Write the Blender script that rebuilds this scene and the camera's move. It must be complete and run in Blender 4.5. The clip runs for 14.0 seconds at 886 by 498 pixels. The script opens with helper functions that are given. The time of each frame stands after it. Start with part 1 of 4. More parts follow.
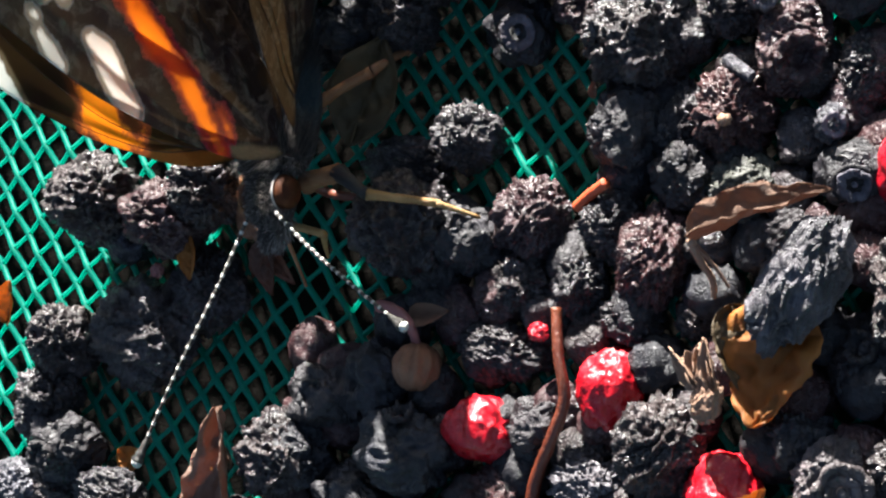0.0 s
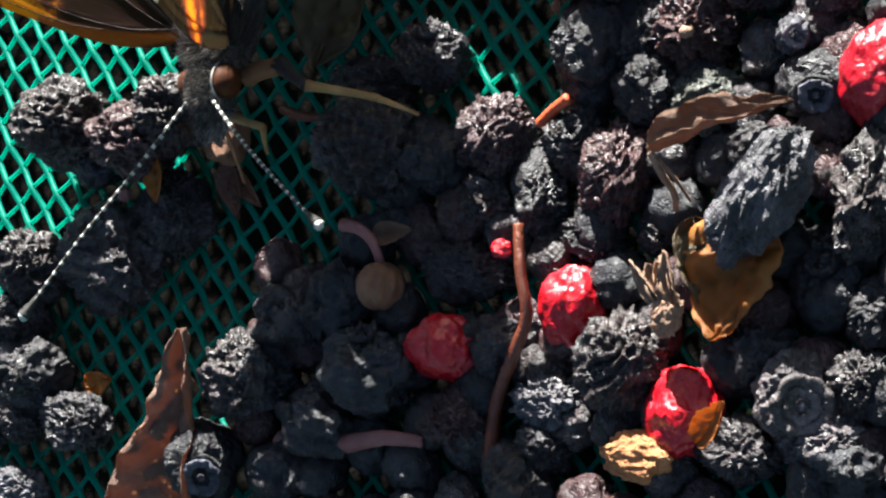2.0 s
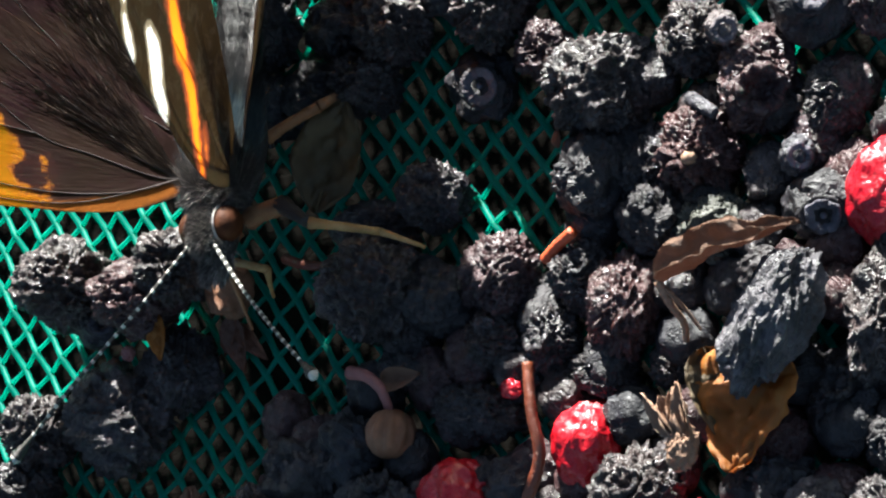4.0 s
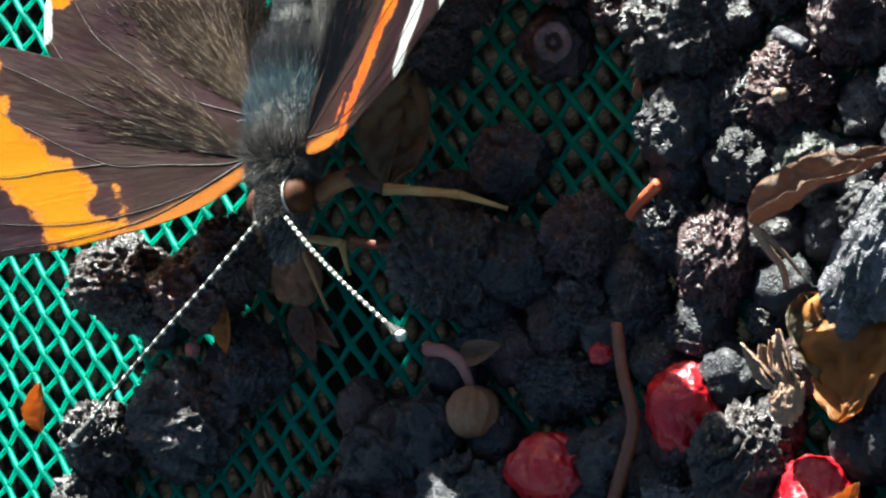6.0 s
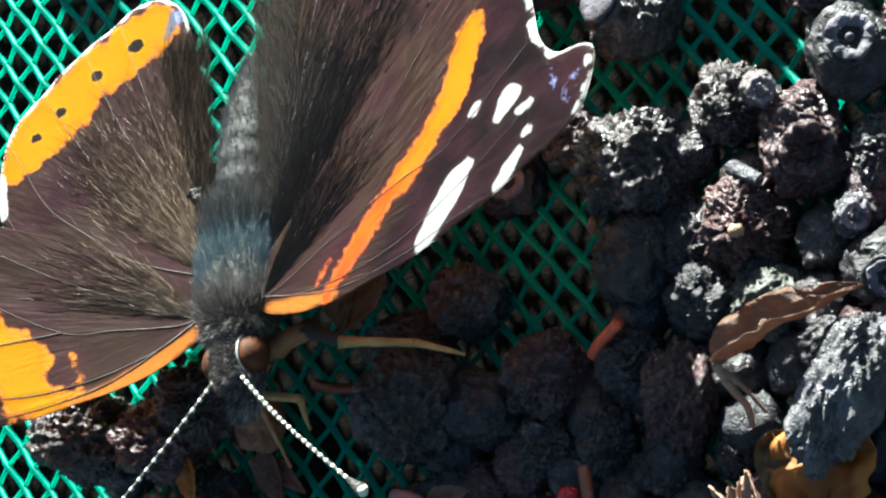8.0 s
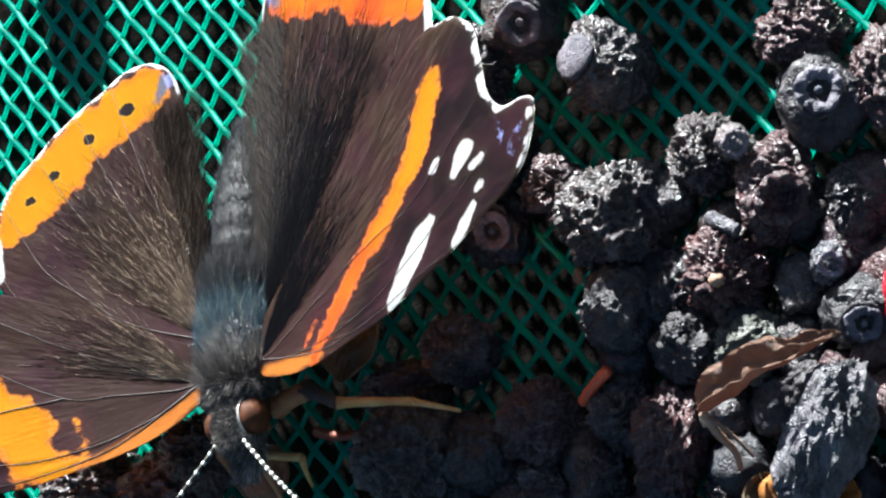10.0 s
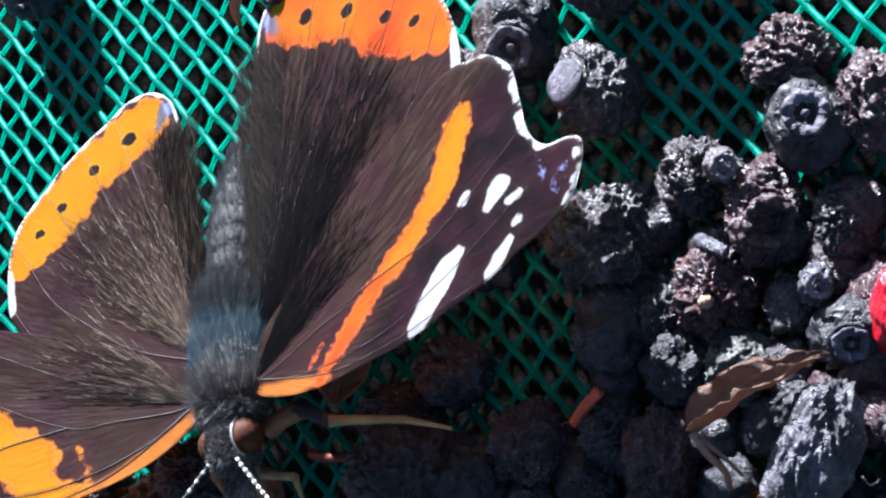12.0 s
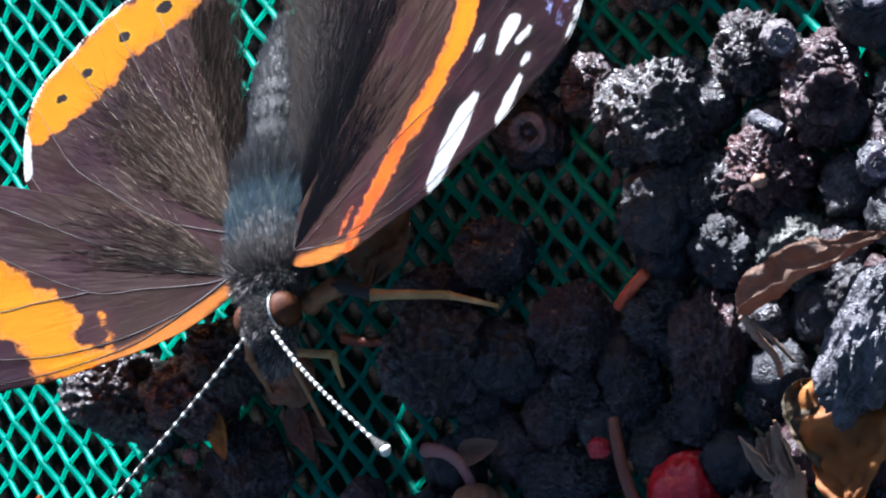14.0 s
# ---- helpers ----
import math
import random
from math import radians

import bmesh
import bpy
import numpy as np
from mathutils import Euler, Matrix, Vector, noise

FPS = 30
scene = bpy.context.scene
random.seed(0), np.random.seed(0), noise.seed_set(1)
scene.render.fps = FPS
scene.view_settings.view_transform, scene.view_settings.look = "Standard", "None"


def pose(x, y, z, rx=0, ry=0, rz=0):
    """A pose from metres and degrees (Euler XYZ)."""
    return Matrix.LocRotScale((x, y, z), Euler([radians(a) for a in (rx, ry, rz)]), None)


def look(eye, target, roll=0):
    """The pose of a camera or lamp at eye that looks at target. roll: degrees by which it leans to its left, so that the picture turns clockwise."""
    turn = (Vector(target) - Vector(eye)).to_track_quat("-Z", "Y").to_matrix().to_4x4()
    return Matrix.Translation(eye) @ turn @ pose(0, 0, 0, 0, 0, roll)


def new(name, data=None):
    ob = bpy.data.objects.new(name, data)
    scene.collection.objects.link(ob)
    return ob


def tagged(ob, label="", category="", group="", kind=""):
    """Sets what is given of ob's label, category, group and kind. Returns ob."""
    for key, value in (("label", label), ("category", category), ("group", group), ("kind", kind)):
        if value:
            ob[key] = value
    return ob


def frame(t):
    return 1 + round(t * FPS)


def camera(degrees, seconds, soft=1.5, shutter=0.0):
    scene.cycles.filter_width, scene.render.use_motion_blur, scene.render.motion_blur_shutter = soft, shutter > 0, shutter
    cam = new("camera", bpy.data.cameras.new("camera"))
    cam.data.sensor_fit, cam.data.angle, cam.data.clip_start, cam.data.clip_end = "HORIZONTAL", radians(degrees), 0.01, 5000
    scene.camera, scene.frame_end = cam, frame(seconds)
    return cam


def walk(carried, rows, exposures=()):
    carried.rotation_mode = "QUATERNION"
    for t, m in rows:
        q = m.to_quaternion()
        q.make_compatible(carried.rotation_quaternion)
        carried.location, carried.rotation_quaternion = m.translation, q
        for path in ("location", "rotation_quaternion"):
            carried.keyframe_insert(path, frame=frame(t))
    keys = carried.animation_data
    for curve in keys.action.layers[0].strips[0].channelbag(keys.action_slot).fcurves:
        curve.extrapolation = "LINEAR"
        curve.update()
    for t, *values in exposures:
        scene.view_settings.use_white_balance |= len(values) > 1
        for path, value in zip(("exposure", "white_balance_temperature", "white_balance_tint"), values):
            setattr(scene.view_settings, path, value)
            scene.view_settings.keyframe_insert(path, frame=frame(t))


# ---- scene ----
MM = 0.001
cam = camera(17.82, 14.0, soft=2.2)
# seconds, place in millimetres, turn in degrees
PATH = [
    (0, 99.89, -10.18, 163.17, 6.64, 34.60, 12.87),
    (0.5, 100.50, -11.35, 162.61, 6.71, 34.64, 13.05),
    (1, 102.48, -12.78, 161.11, 6.64, 34.78, 13.22),
    (1.5, 102.99, -12.29, 160.37, 6.48, 34.95, 13.17),
    (2, 103.39, -14.99, 159.48, 6.79, 35.03, 13.12),
    (2.5, 103.94, -16.72, 158.21, 6.76, 35.41, 12.37),
    (3, 104.65, -16.21, 157.22, 7.00, 35.69, 11.01),
    (3.2, 104.22, -14.99, 157.95, 7.32, 35.70, 10.66),
    (5.3, 101.30, -22.20, 147.73, 9.70, 37.21, 9.03),
    (5.5, 99.65, -22.96, 147.76, 9.67, 37.18, 8.48),
    (6, 96.19, -27.62, 146.22, 10.09, 37.51, 7.81),
    (6.5, 95.09, -29.04, 145.19, 10.31, 37.86, 7.16),
    (7, 96.17, -25.57, 146.45, 10.10, 37.90, 6.04),
    (7.5, 96.43, -22.89, 145.41, 9.35, 37.84, 5.00),
    (8, 95.88, -20.22, 144.77, 8.47, 37.54, 4.11),
    (8.5, 96.63, -19.45, 145.18, 7.72, 37.75, 3.36),
    (9, 97.52, -16.15, 146.88, 6.58, 37.55, 2.25),
    (9.2, 97.63, -15.66, 147.42, 6.24, 37.57, 2.03),
    (11.3, 103.35, -8.69, 151.62, 4.18, 38.18, -0.48),
    (11.5, 102.78, -10.21, 151.85, 4.64, 37.93, -0.17),
    (12, 101.30, -13.02, 150.32, 5.41, 37.86, 0.63),
    (12.5, 99.14, -14.60, 148.14, 5.49, 37.90, 1.22),
    (13, 97.33, -14.98, 146.58, 5.36, 37.88, 1.54),
    (13.5, 96.47, -16.46, 146.97, 5.39, 37.83, 2.04),
    (14, 96.09, -17.01, 145.59, 5.37, 38.16, 2.29),
]
walk(cam, [(t, pose(x * MM, y * MM, z * MM, rx, ry, rz)) for t, x, y, z, rx, ry, rz in PATH],
     exposures=[(0.0, 2.7, 6300, 9), (0.5, 2.58, 6200, 5), (3.2, 2.58, 6200, 5), (5.3, 2.72, 6100, 1), (6.5, 2.84, 6000, -4), (7.5, 2.88, 6000, -4), (8.0, 2.95, 6000, -4), (8.6, 2.9, 6000, -3), (9.2, 2.8, 6000, -2), (11.3, 2.63, 5350, 13), (14.0, 2.66, 5350, 12)])

# ---- light ----
SUN_TO = Vector((-1.08, 2.80, 1.0)).normalized()
world = bpy.data.worlds.new("sky")
scene.world = world
world.use_nodes = True
wn = world.node_tree
sky = wn.nodes.new("ShaderNodeTexSky")
sky.sky_type = "NISHITA"
sky.sun_disc = False
sky.sun_elevation = math.asin(SUN_TO.z)
sky.sun_rotation = math.atan2(SUN_TO.x, SUN_TO.y)
wn.links.new(sky.outputs[0], wn.nodes["Background"].inputs[0])
wn.nodes["Background"].inputs[1].default_value = 0.0275
sun_data = bpy.data.lights.new("sun", "SUN")
sun_data.energy = 5.0
sun_data.angle = radians(0.55)
sun_data.color = (1.0, 0.95, 0.88)
sun = new("sun", sun_data)
sun.matrix_world = look(SUN_TO * 2, (0, 0, 0))


# ---- materials ----
def node_tree(name):
    m = bpy.data.materials.new(name)
    m.use_nodes = True
    nt = m.node_tree
    return m, nt, nt.nodes["Principled BSDF"]


def ramp(nt, fac, stops):
    n = nt.nodes.new("ShaderNodeValToRGB")
    n.color_ramp.elements[0].position, n.color_ramp.elements[1].position = stops[0][0], stops[-1][0]
    n.color_ramp.elements[0].color, n.color_ramp.elements[1].color = (*stops[0][1], 1), (*stops[-1][1], 1)
    for at, colour in stops[1:-1]:
        n.color_ramp.elements.new(at).color = (*colour, 1)
    nt.links.new(fac, n.inputs[0])
    return n.outputs[0]


def noise_out(nt, coord, scale, detail=4, rough=0.6, distort=0.0):
    n = nt.nodes.new("ShaderNodeTexNoise")
    n.inputs["Scale"].default_value, n.inputs["Detail"].default_value = scale, detail
    n.inputs["Roughness"].default_value, n.inputs["Distortion"].default_value = rough, distort
    nt.links.new(coord, n.inputs["Vector"])
    return n.outputs["Fac"]


def mixed(nt, fac, a, b, kind="MIX"):
    n = nt.nodes.new("ShaderNodeMix")
    n.data_type, n.blend_type = "RGBA", kind
    for value, socket in ((fac, n.inputs["Factor"]), (a, n.inputs["A"]), (b, n.inputs["B"])):
        if isinstance(value, (int, float)):
            socket.default_value = value
        elif isinstance(value, tuple):
            socket.default_value = (*value, 1)
        else:
            nt.links.new(value, socket)
    return n.outputs["Result"]


def sums(nt, kind, a, b=0.0, clamp=False):
    n = nt.nodes.new("ShaderNodeMath")
    n.operation, n.use_clamp = kind, clamp
    for value, socket in ((a, n.inputs[0]), (b, n.inputs[1])):
        if isinstance(value, (int, float)):
            socket.default_value = value
        else:
            nt.links.new(value, socket)
    return n.outputs[0]


def coords(nt):
    """Object coordinates, shifted by the object's own random number so that alike pieces differ."""
    tc, info = nt.nodes.new("ShaderNodeTexCoord"), nt.nodes.new("ShaderNodeObjectInfo")
    add = nt.nodes.new("ShaderNodeVectorMath")
    add.operation = "ADD"
    nt.links.new(tc.outputs["Object"], add.inputs[0])
    nt.links.new(info.outputs["Random"], add.inputs[1])
    return add.outputs[0], info.outputs["Random"]


def bumped(nt, bsdf, height, depth, strength=1.0, under=None):
    b = nt.nodes.new("ShaderNodeBump")
    b.inputs["Distance"].default_value, b.inputs["Strength"].default_value = depth, strength
    nt.links.new(height, b.inputs["Height"])
    if under is not None:
        nt.links.new(under, b.inputs["Normal"])
    nt.links.new(b.outputs[0], bsdf.inputs["Normal"])
    return b.outputs[0]


def see_through(nt, bsdf, colour, amount):
    """Lets part of the light pass through a thin sheet."""
    tr, mx = nt.nodes.new("ShaderNodeBsdfTranslucent"), nt.nodes.new("ShaderNodeMixShader")
    for value, socket in ((colour, tr.inputs["Color"]), (amount, mx.inputs[0])):
        if isinstance(value, tuple):
            socket.default_value = (*value, 1)
        elif isinstance(value, (int, float)):
            socket.default_value = value
        else:
            nt.links.new(value, socket)
    nt.links.new(bsdf.outputs[0], mx.inputs[1])
    nt.links.new(tr.outputs[0], mx.inputs[2])
    nt.links.new(mx.outputs[0], nt.nodes["Material Output"].inputs["Surface"])


def skin_material(name, dark, mid, bloom, bloom_from, rough, wrinkle=0.00012, gloss=0.5):
    """Dried fruit skin: dark flesh, paler folds, dusty bloom in patches, fine creases."""
    m, nt, bs = node_tree(name)
    at, rnd = coords(nt)
    patch = noise_out(nt, at, 420, 3)
    fine = noise_out(nt, at, 2600, 5, 0.65)
    crease = sums(nt, "ABSOLUTE", sums(nt, "SUBTRACT", noise_out(nt, at, 1300, 3, 0.6, 1.6), 0.5))
    body = mixed(nt, fine, dark, mid)
    dust = sums(nt, "MULTIPLY", ramp(nt, patch, ((bloom_from, (0, 0, 0)), (bloom_from + 0.22, (1, 1, 1)))), fine)
    colour = mixed(nt, dust, body, bloom)
    tint = mixed(nt, rnd, (0.86, 0.86, 0.96), (1.18, 0.92, 0.86))
    nt.links.new(mixed(nt, 1.0, colour, tint, "MULTIPLY"), bs.inputs["Base Color"])
    nt.links.new(ramp(nt, fine, ((0.3, (rough - 0.12,) * 3), (0.75, (rough + 0.22,) * 3))), bs.inputs["Roughness"])
    bs.inputs["Specular IOR Level"].default_value = gloss
    first = bumped(nt, bs, crease, wrinkle * 4.5, 1.0)
    bumped(nt, bs, fine, wrinkle * 0.55, 0.7, first)
    return m


def plant_material(name, dark, mid, pale, rough, scale=700, relief=0.00016, through_colour=None, through_amount=0.0):
    """Dry leaf, stem or husk: fibrous tone in two scales."""
    m, nt, bs = node_tree(name)
    at, rnd = coords(nt)
    big, fine = noise_out(nt, at, scale * 0.35, 3), noise_out(nt, at, scale * 3, 5, 0.7, 0.6)
    colour = mixed(nt, fine, ramp(nt, big, ((0.3, dark), (0.55, mid), (0.75, pale))), tuple(0.55 * c for c in mid))
    nt.links.new(colour, bs.inputs["Base Color"])
    bs.inputs["Roughness"].default_value = rough
    bumped(nt, bs, fine, relief)
    if through_amount:
        see_through(nt, bs, through_colour, through_amount)
    return m


BLACK_SKIN = skin_material("black wrinkled berry skin", (0.008, 0.007, 0.008), (0.028, 0.023, 0.024), (0.115, 0.105, 0.110), 0.52, 0.33, 0.00016, 0.55)
RED_BLACK_SKIN = skin_material("wine dark berry skin", (0.012, 0.007, 0.008), (0.056, 0.020, 0.021), (0.13, 0.10, 0.105), 0.55, 0.33, 0.00016, 0.55)
SMOOTH_SKIN = skin_material("blue black berry skin", (0.006, 0.006, 0.007), (0.015, 0.015, 0.018), (0.042, 0.043, 0.051), 0.48, 0.46, 0.00009, 0.4)
GREY_SKIN = skin_material("grey crumpled berry skin", (0.012, 0.012, 0.014), (0.055, 0.055, 0.060), (0.20, 0.20, 0.21), 0.40, 0.42)
GREEN_SKIN = skin_material("grey green berry skin", (0.012, 0.015, 0.012), (0.045, 0.055, 0.042), (0.13, 0.15, 0.12), 0.45, 0.45)
CROWN_SKIN = skin_material("pale calyx ring", (0.015, 0.0165, 0.022), (0.056, 0.061, 0.076), (0.19, 0.20, 0.235), 0.40, 0.6, 0.00008, 0.3)
RED_SKIN = skin_material("red berry skin", (0.22, 0.002, 0.008), (0.46, 0.007, 0.018), (0.58, 0.04, 0.055), 0.64, 0.28, 0.00003, 0.5)
BROWN_LEAF = plant_material("brown dry leaf", (0.12, 0.06, 0.035), (0.29, 0.16, 0.10), (0.46, 0.30, 0.21), 0.7, through_colour=(0.45, 0.20, 0.05), through_amount=0.25)
ORANGE_LEAF = plant_material("orange dry leaf", (0.18, 0.065, 0.012), (0.42, 0.155, 0.024), (0.58, 0.27, 0.06), 0.55, through_colour=(0.8, 0.33, 0.03), through_amount=0.35)
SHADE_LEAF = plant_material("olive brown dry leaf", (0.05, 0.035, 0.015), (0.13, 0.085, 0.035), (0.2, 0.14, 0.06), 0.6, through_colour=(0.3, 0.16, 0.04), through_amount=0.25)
STEM_RED = plant_material("reddish brown stem", (0.075, 0.014, 0.006), (0.19, 0.042, 0.016), (0.29, 0.085, 0.036), 0.36)
STEM_ORANGE = plant_material("orange stalk", (0.45, 0.05, 0.015), (0.65, 0.10, 0.03), (0.75, 0.2, 0.08), 0.5)
STEM_PINK = plant_material("pinkish stem", (0.16, 0.05, 0.05), (0.3, 0.11, 0.1), (0.4, 0.2, 0.17), 0.55)
HUSK = plant_material("tan husk", (0.15, 0.075, 0.045), (0.38, 0.22, 0.14), (0.62, 0.43, 0.31), 0.7, 900, 0.00025)
CAPSULE_SKIN = plant_material("brown capsule skin", (0.10, 0.038, 0.016), (0.27, 0.115, 0.055), (0.42, 0.22, 0.12), 0.6, 900, 0.0002)
CURL_LEAF = plant_material("pale brown curled leaf", (0.12, 0.06, 0.035), (0.31, 0.175, 0.115), (0.52, 0.35, 0.26), 0.7, 1100, 0.0008, (0.48, 0.22, 0.08), 0.15)
PINK_LEAF = plant_material("pinkish brown dry leaf", (0.15, 0.075, 0.05), (0.34, 0.20, 0.145), (0.52, 0.35, 0.27), 0.65, 900, 0.0004, (0.6, 0.25, 0.08), 0.2)
ORANGE_HUSK = plant_material("orange tan husk", (0.30, 0.09, 0.03), (0.62, 0.24, 0.08), (0.80, 0.44, 0.21), 0.65, 900, 0.0003)
YELLOW = plant_material("yellow stalk", (0.35, 0.2, 0.03), (0.55, 0.35, 0.06), (0.65, 0.45, 0.1), 0.5)
RED_LEAF = plant_material("dark reddish brown leaf", (0.05, 0.018, 0.008), (0.15, 0.052, 0.023), (0.25, 0.10, 0.05), 0.6)
POD_SKIN = skin_material("grey shrivelled pod", (0.012, 0.014, 0.017), (0.05, 0.054, 0.062), (0.17, 0.18, 0.20), 0.44, 0.40, 0.00018)
GREEN_BIT = plant_material("green leaf bit", (0.10, 0.16, 0.05), (0.22, 0.34, 0.10), (0.35, 0.45, 0.2), 0.55, through_colour=(0.3, 0.5, 0.1), through_amount=0.3)


def net_material():
    m, nt, bs = node_tree("green plastic yarn")
    at, rnd = coords(nt)
    fine = noise_out(nt, at, 2500, 4)
    nt.links.new(mixed(nt, fine, (0.0, 0.115, 0.088), (0.002, 0.28, 0.213)), bs.inputs["Base Color"])
    bs.inputs["Roughness"].default_value = 0.5
    bs.inputs["Specular IOR Level"].default_value = 0.3
    bumped(nt, bs, noise_out(nt, at, 5000, 2), 0.00004, 0.6)
    see_through(nt, bs, (0.004, 0.78, 0.60), 0.5)
    return m


# soil colours near black: the shade below the laden net is put in
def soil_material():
    m, nt, bs = node_tree("shade darkened soil")
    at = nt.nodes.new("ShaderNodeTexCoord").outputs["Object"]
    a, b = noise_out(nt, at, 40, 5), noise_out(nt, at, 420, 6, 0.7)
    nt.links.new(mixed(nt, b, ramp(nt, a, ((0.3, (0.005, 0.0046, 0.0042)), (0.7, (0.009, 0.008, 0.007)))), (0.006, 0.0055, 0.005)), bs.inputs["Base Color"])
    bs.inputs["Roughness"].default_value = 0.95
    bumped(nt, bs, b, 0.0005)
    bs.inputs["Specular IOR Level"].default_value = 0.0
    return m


NET = net_material()
SOIL = soil_material()


# ---- mesh helpers ----
def mesh_of(name, verts, faces, materials, smooth=True):
    me = bpy.data.meshes.new(name)
    me.from_pydata([tuple(v) for v in verts], [], faces)
    for m in materials if isinstance(materials, (list, tuple)) else (materials,):
        me.materials.append(m)
    me.polygons.foreach_set("use_smooth", [smooth] * len(me.polygons))
    me.update()
    return me


def part(name, me, parent, label="", at=None):
    ob = new(name, me)
    ob.parent = parent
    if at is not None:
        ob.matrix_basis = at
    return tagged(ob, label)


def tube(points, radii, sides=8, wobble=0.0, flat=1.0, closed=True, seed=0):
    """Vertices and faces of a round rod along points (millimetres in, metres out)."""
    rng = random.Random(seed)
    pts = [Vector(p) for p in points]
    verts, faces = [], []
    ref = Vector((0.13, 0.21, 1)).normalized()
    for i, p in enumerate(pts):
        ahead = (pts[min(i + 1, len(pts) - 1)] - pts[max(i - 1, 0)]).normalized()
        side = ahead.cross(ref).normalized()
        up = side.cross(ahead)
        for k in range(sides):
            a = 2 * math.pi * k / sides
            r = radii[i] * (1 + wobble * rng.uniform(-1, 1))
            verts.append((p + side * (math.cos(a) * r) + up * (math.sin(a) * r * flat)) * MM)
    for i in range(len(pts) - 1):
        for k in range(sides):
            a, b = i * sides + k, i * sides + (k + 1) % sides
            faces.append((a, b, b + sides, a + sides))
    if closed:
        faces.append(tuple(range(sides - 1, -1, -1)))
        faces.append(tuple(range((len(pts) - 1) * sides, len(pts) * sides)))
    return verts, faces


def curve_through(points, steps=8):
    """A smooth line through the points."""
    pts = [Vector(p) for p in points]
    out = []
    for i in range(len(pts) - 1):
        a, b, c, d = pts[max(i - 1, 0)], pts[i], pts[i + 1], pts[min(i + 2, len(pts) - 1)]
        for k in range(steps):
            t = k / steps
            out.append(0.5 * (2 * b + (c - a) * t + (2 * a - 5 * b + 4 * c - d) * t * t + (3 * b - a - 3 * c + d) * t ** 3))
    return out + [pts[-1]]


def taper(a, b, n, power=1.0):
    return [a + (b - a) * (i / (n - 1)) ** power for i in range(n)]


def ball(level):
    bm = bmesh.new()
    bmesh.ops.create_icosphere(bm, subdivisions=level, radius=1)
    verts, faces = [v.co.copy() for v in bm.verts], [tuple(v.index for v in f.verts) for f in bm.faces]
    bm.free()
    return verts, faces


BALLS = {n: ball(n) for n in (3, 4, 5, 6)}
ROUND = {n: np.array([tuple(v) for v in b[0]]) for n, b in BALLS.items()}
SKIN_FIELDS = {}


def skin_fields(level, freq, kind):
    """Three fields over a ball, 0 to 1 or about 0: broad folds, fine crumpled ridges, lumps."""
    key = (level, freq, kind)
    if key not in SKIN_FIELDS:
        shift = Vector((kind * 1.7, kind * 0.9, -kind * 2.3))
        broad, fine, lump = [], [], []
        for v in BALLS[level][0]:
            q = Vector((v.x, v.y, v.z * 0.7)) * freq + shift
            q += 0.55 * noise.noise_vector(q * 0.7)
            h = max(0, 1 - abs(noise.noise(q)) * 2.4)
            g = max(0, 1 - abs(noise.noise(q * 2.1 + Vector((3, 1, 7)))) * 2.2)
            broad.append(0.6 * h ** 1.5 + 0.4 * g ** 1.7)
            w = Vector((v.x, v.y, v.z * 0.65)) * freq * 2.0 + shift
            w += 0.45 * noise.noise_vector(w * 0.8)
            near = noise.voronoi(w)[0]
            ridge = max(0, 1 - (near[1] - near[0]) * 2.6)
            k = max(0, 1 - abs(noise.noise(w * 1.6)) * 2.6)
            fine.append(0.62 * ridge ** 1.2 + 0.38 * k ** 1.4)
            lump.append(noise.noise(v * 1.2 + shift) + 0.55 * noise.noise(v * 2.4 - shift))
        SKIN_FIELDS[key] = tuple(np.array(a) for a in (broad, fine, lump))
    return SKIN_FIELDS[key]


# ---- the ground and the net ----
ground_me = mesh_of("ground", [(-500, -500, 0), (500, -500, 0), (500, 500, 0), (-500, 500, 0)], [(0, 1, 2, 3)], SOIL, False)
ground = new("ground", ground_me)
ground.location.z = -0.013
tagged(ground, "bare soil just below the green net, coloured near black for shade", "ground", kind="structure")

net = tagged(new("drying_net"), "green woven plastic net stretched flat under drying berries", "net", kind="structure")
NET_A, NET_B = Vector((1.58, -1.46, 0)), Vector((-1.12, -1.40, 0))
NET_MID = Vector((-12, -6, 0))


def net_strands():
    def strand(along, count, wide, phase):
        n = count * 4
        pts = [along * ((i - n / 2) / 4) + Vector((0, 0, 0.13 * math.cos(math.pi * i / 4 + phase))) for i in range(n + 1)]
        radii = [wide * (1.0 + 0.10 * math.cos(math.pi * i / 2)) for i in range(n + 1)]
        return tube(pts, radii, 6, 0.05, 0.85, seed=count)
    warp = [mesh_of("strand", *strand(NET_A, 92, 0.262, k * math.pi), NET) for k in (0, 1)]
    weft = [mesh_of("strand", *strand(NET_B, 90, 0.215, (1 - k) * math.pi), NET) for k in (0, 1)]
    for k in range(-44, 45):
        part("strand", warp[k % 2], net, at=Matrix.Translation((NET_MID + NET_B * k) * MM))
    for k in range(-46, 47):
        part("strand", weft[k % 2], net, at=Matrix.Translation((NET_MID + NET_A * k) * MM))


net_strands()


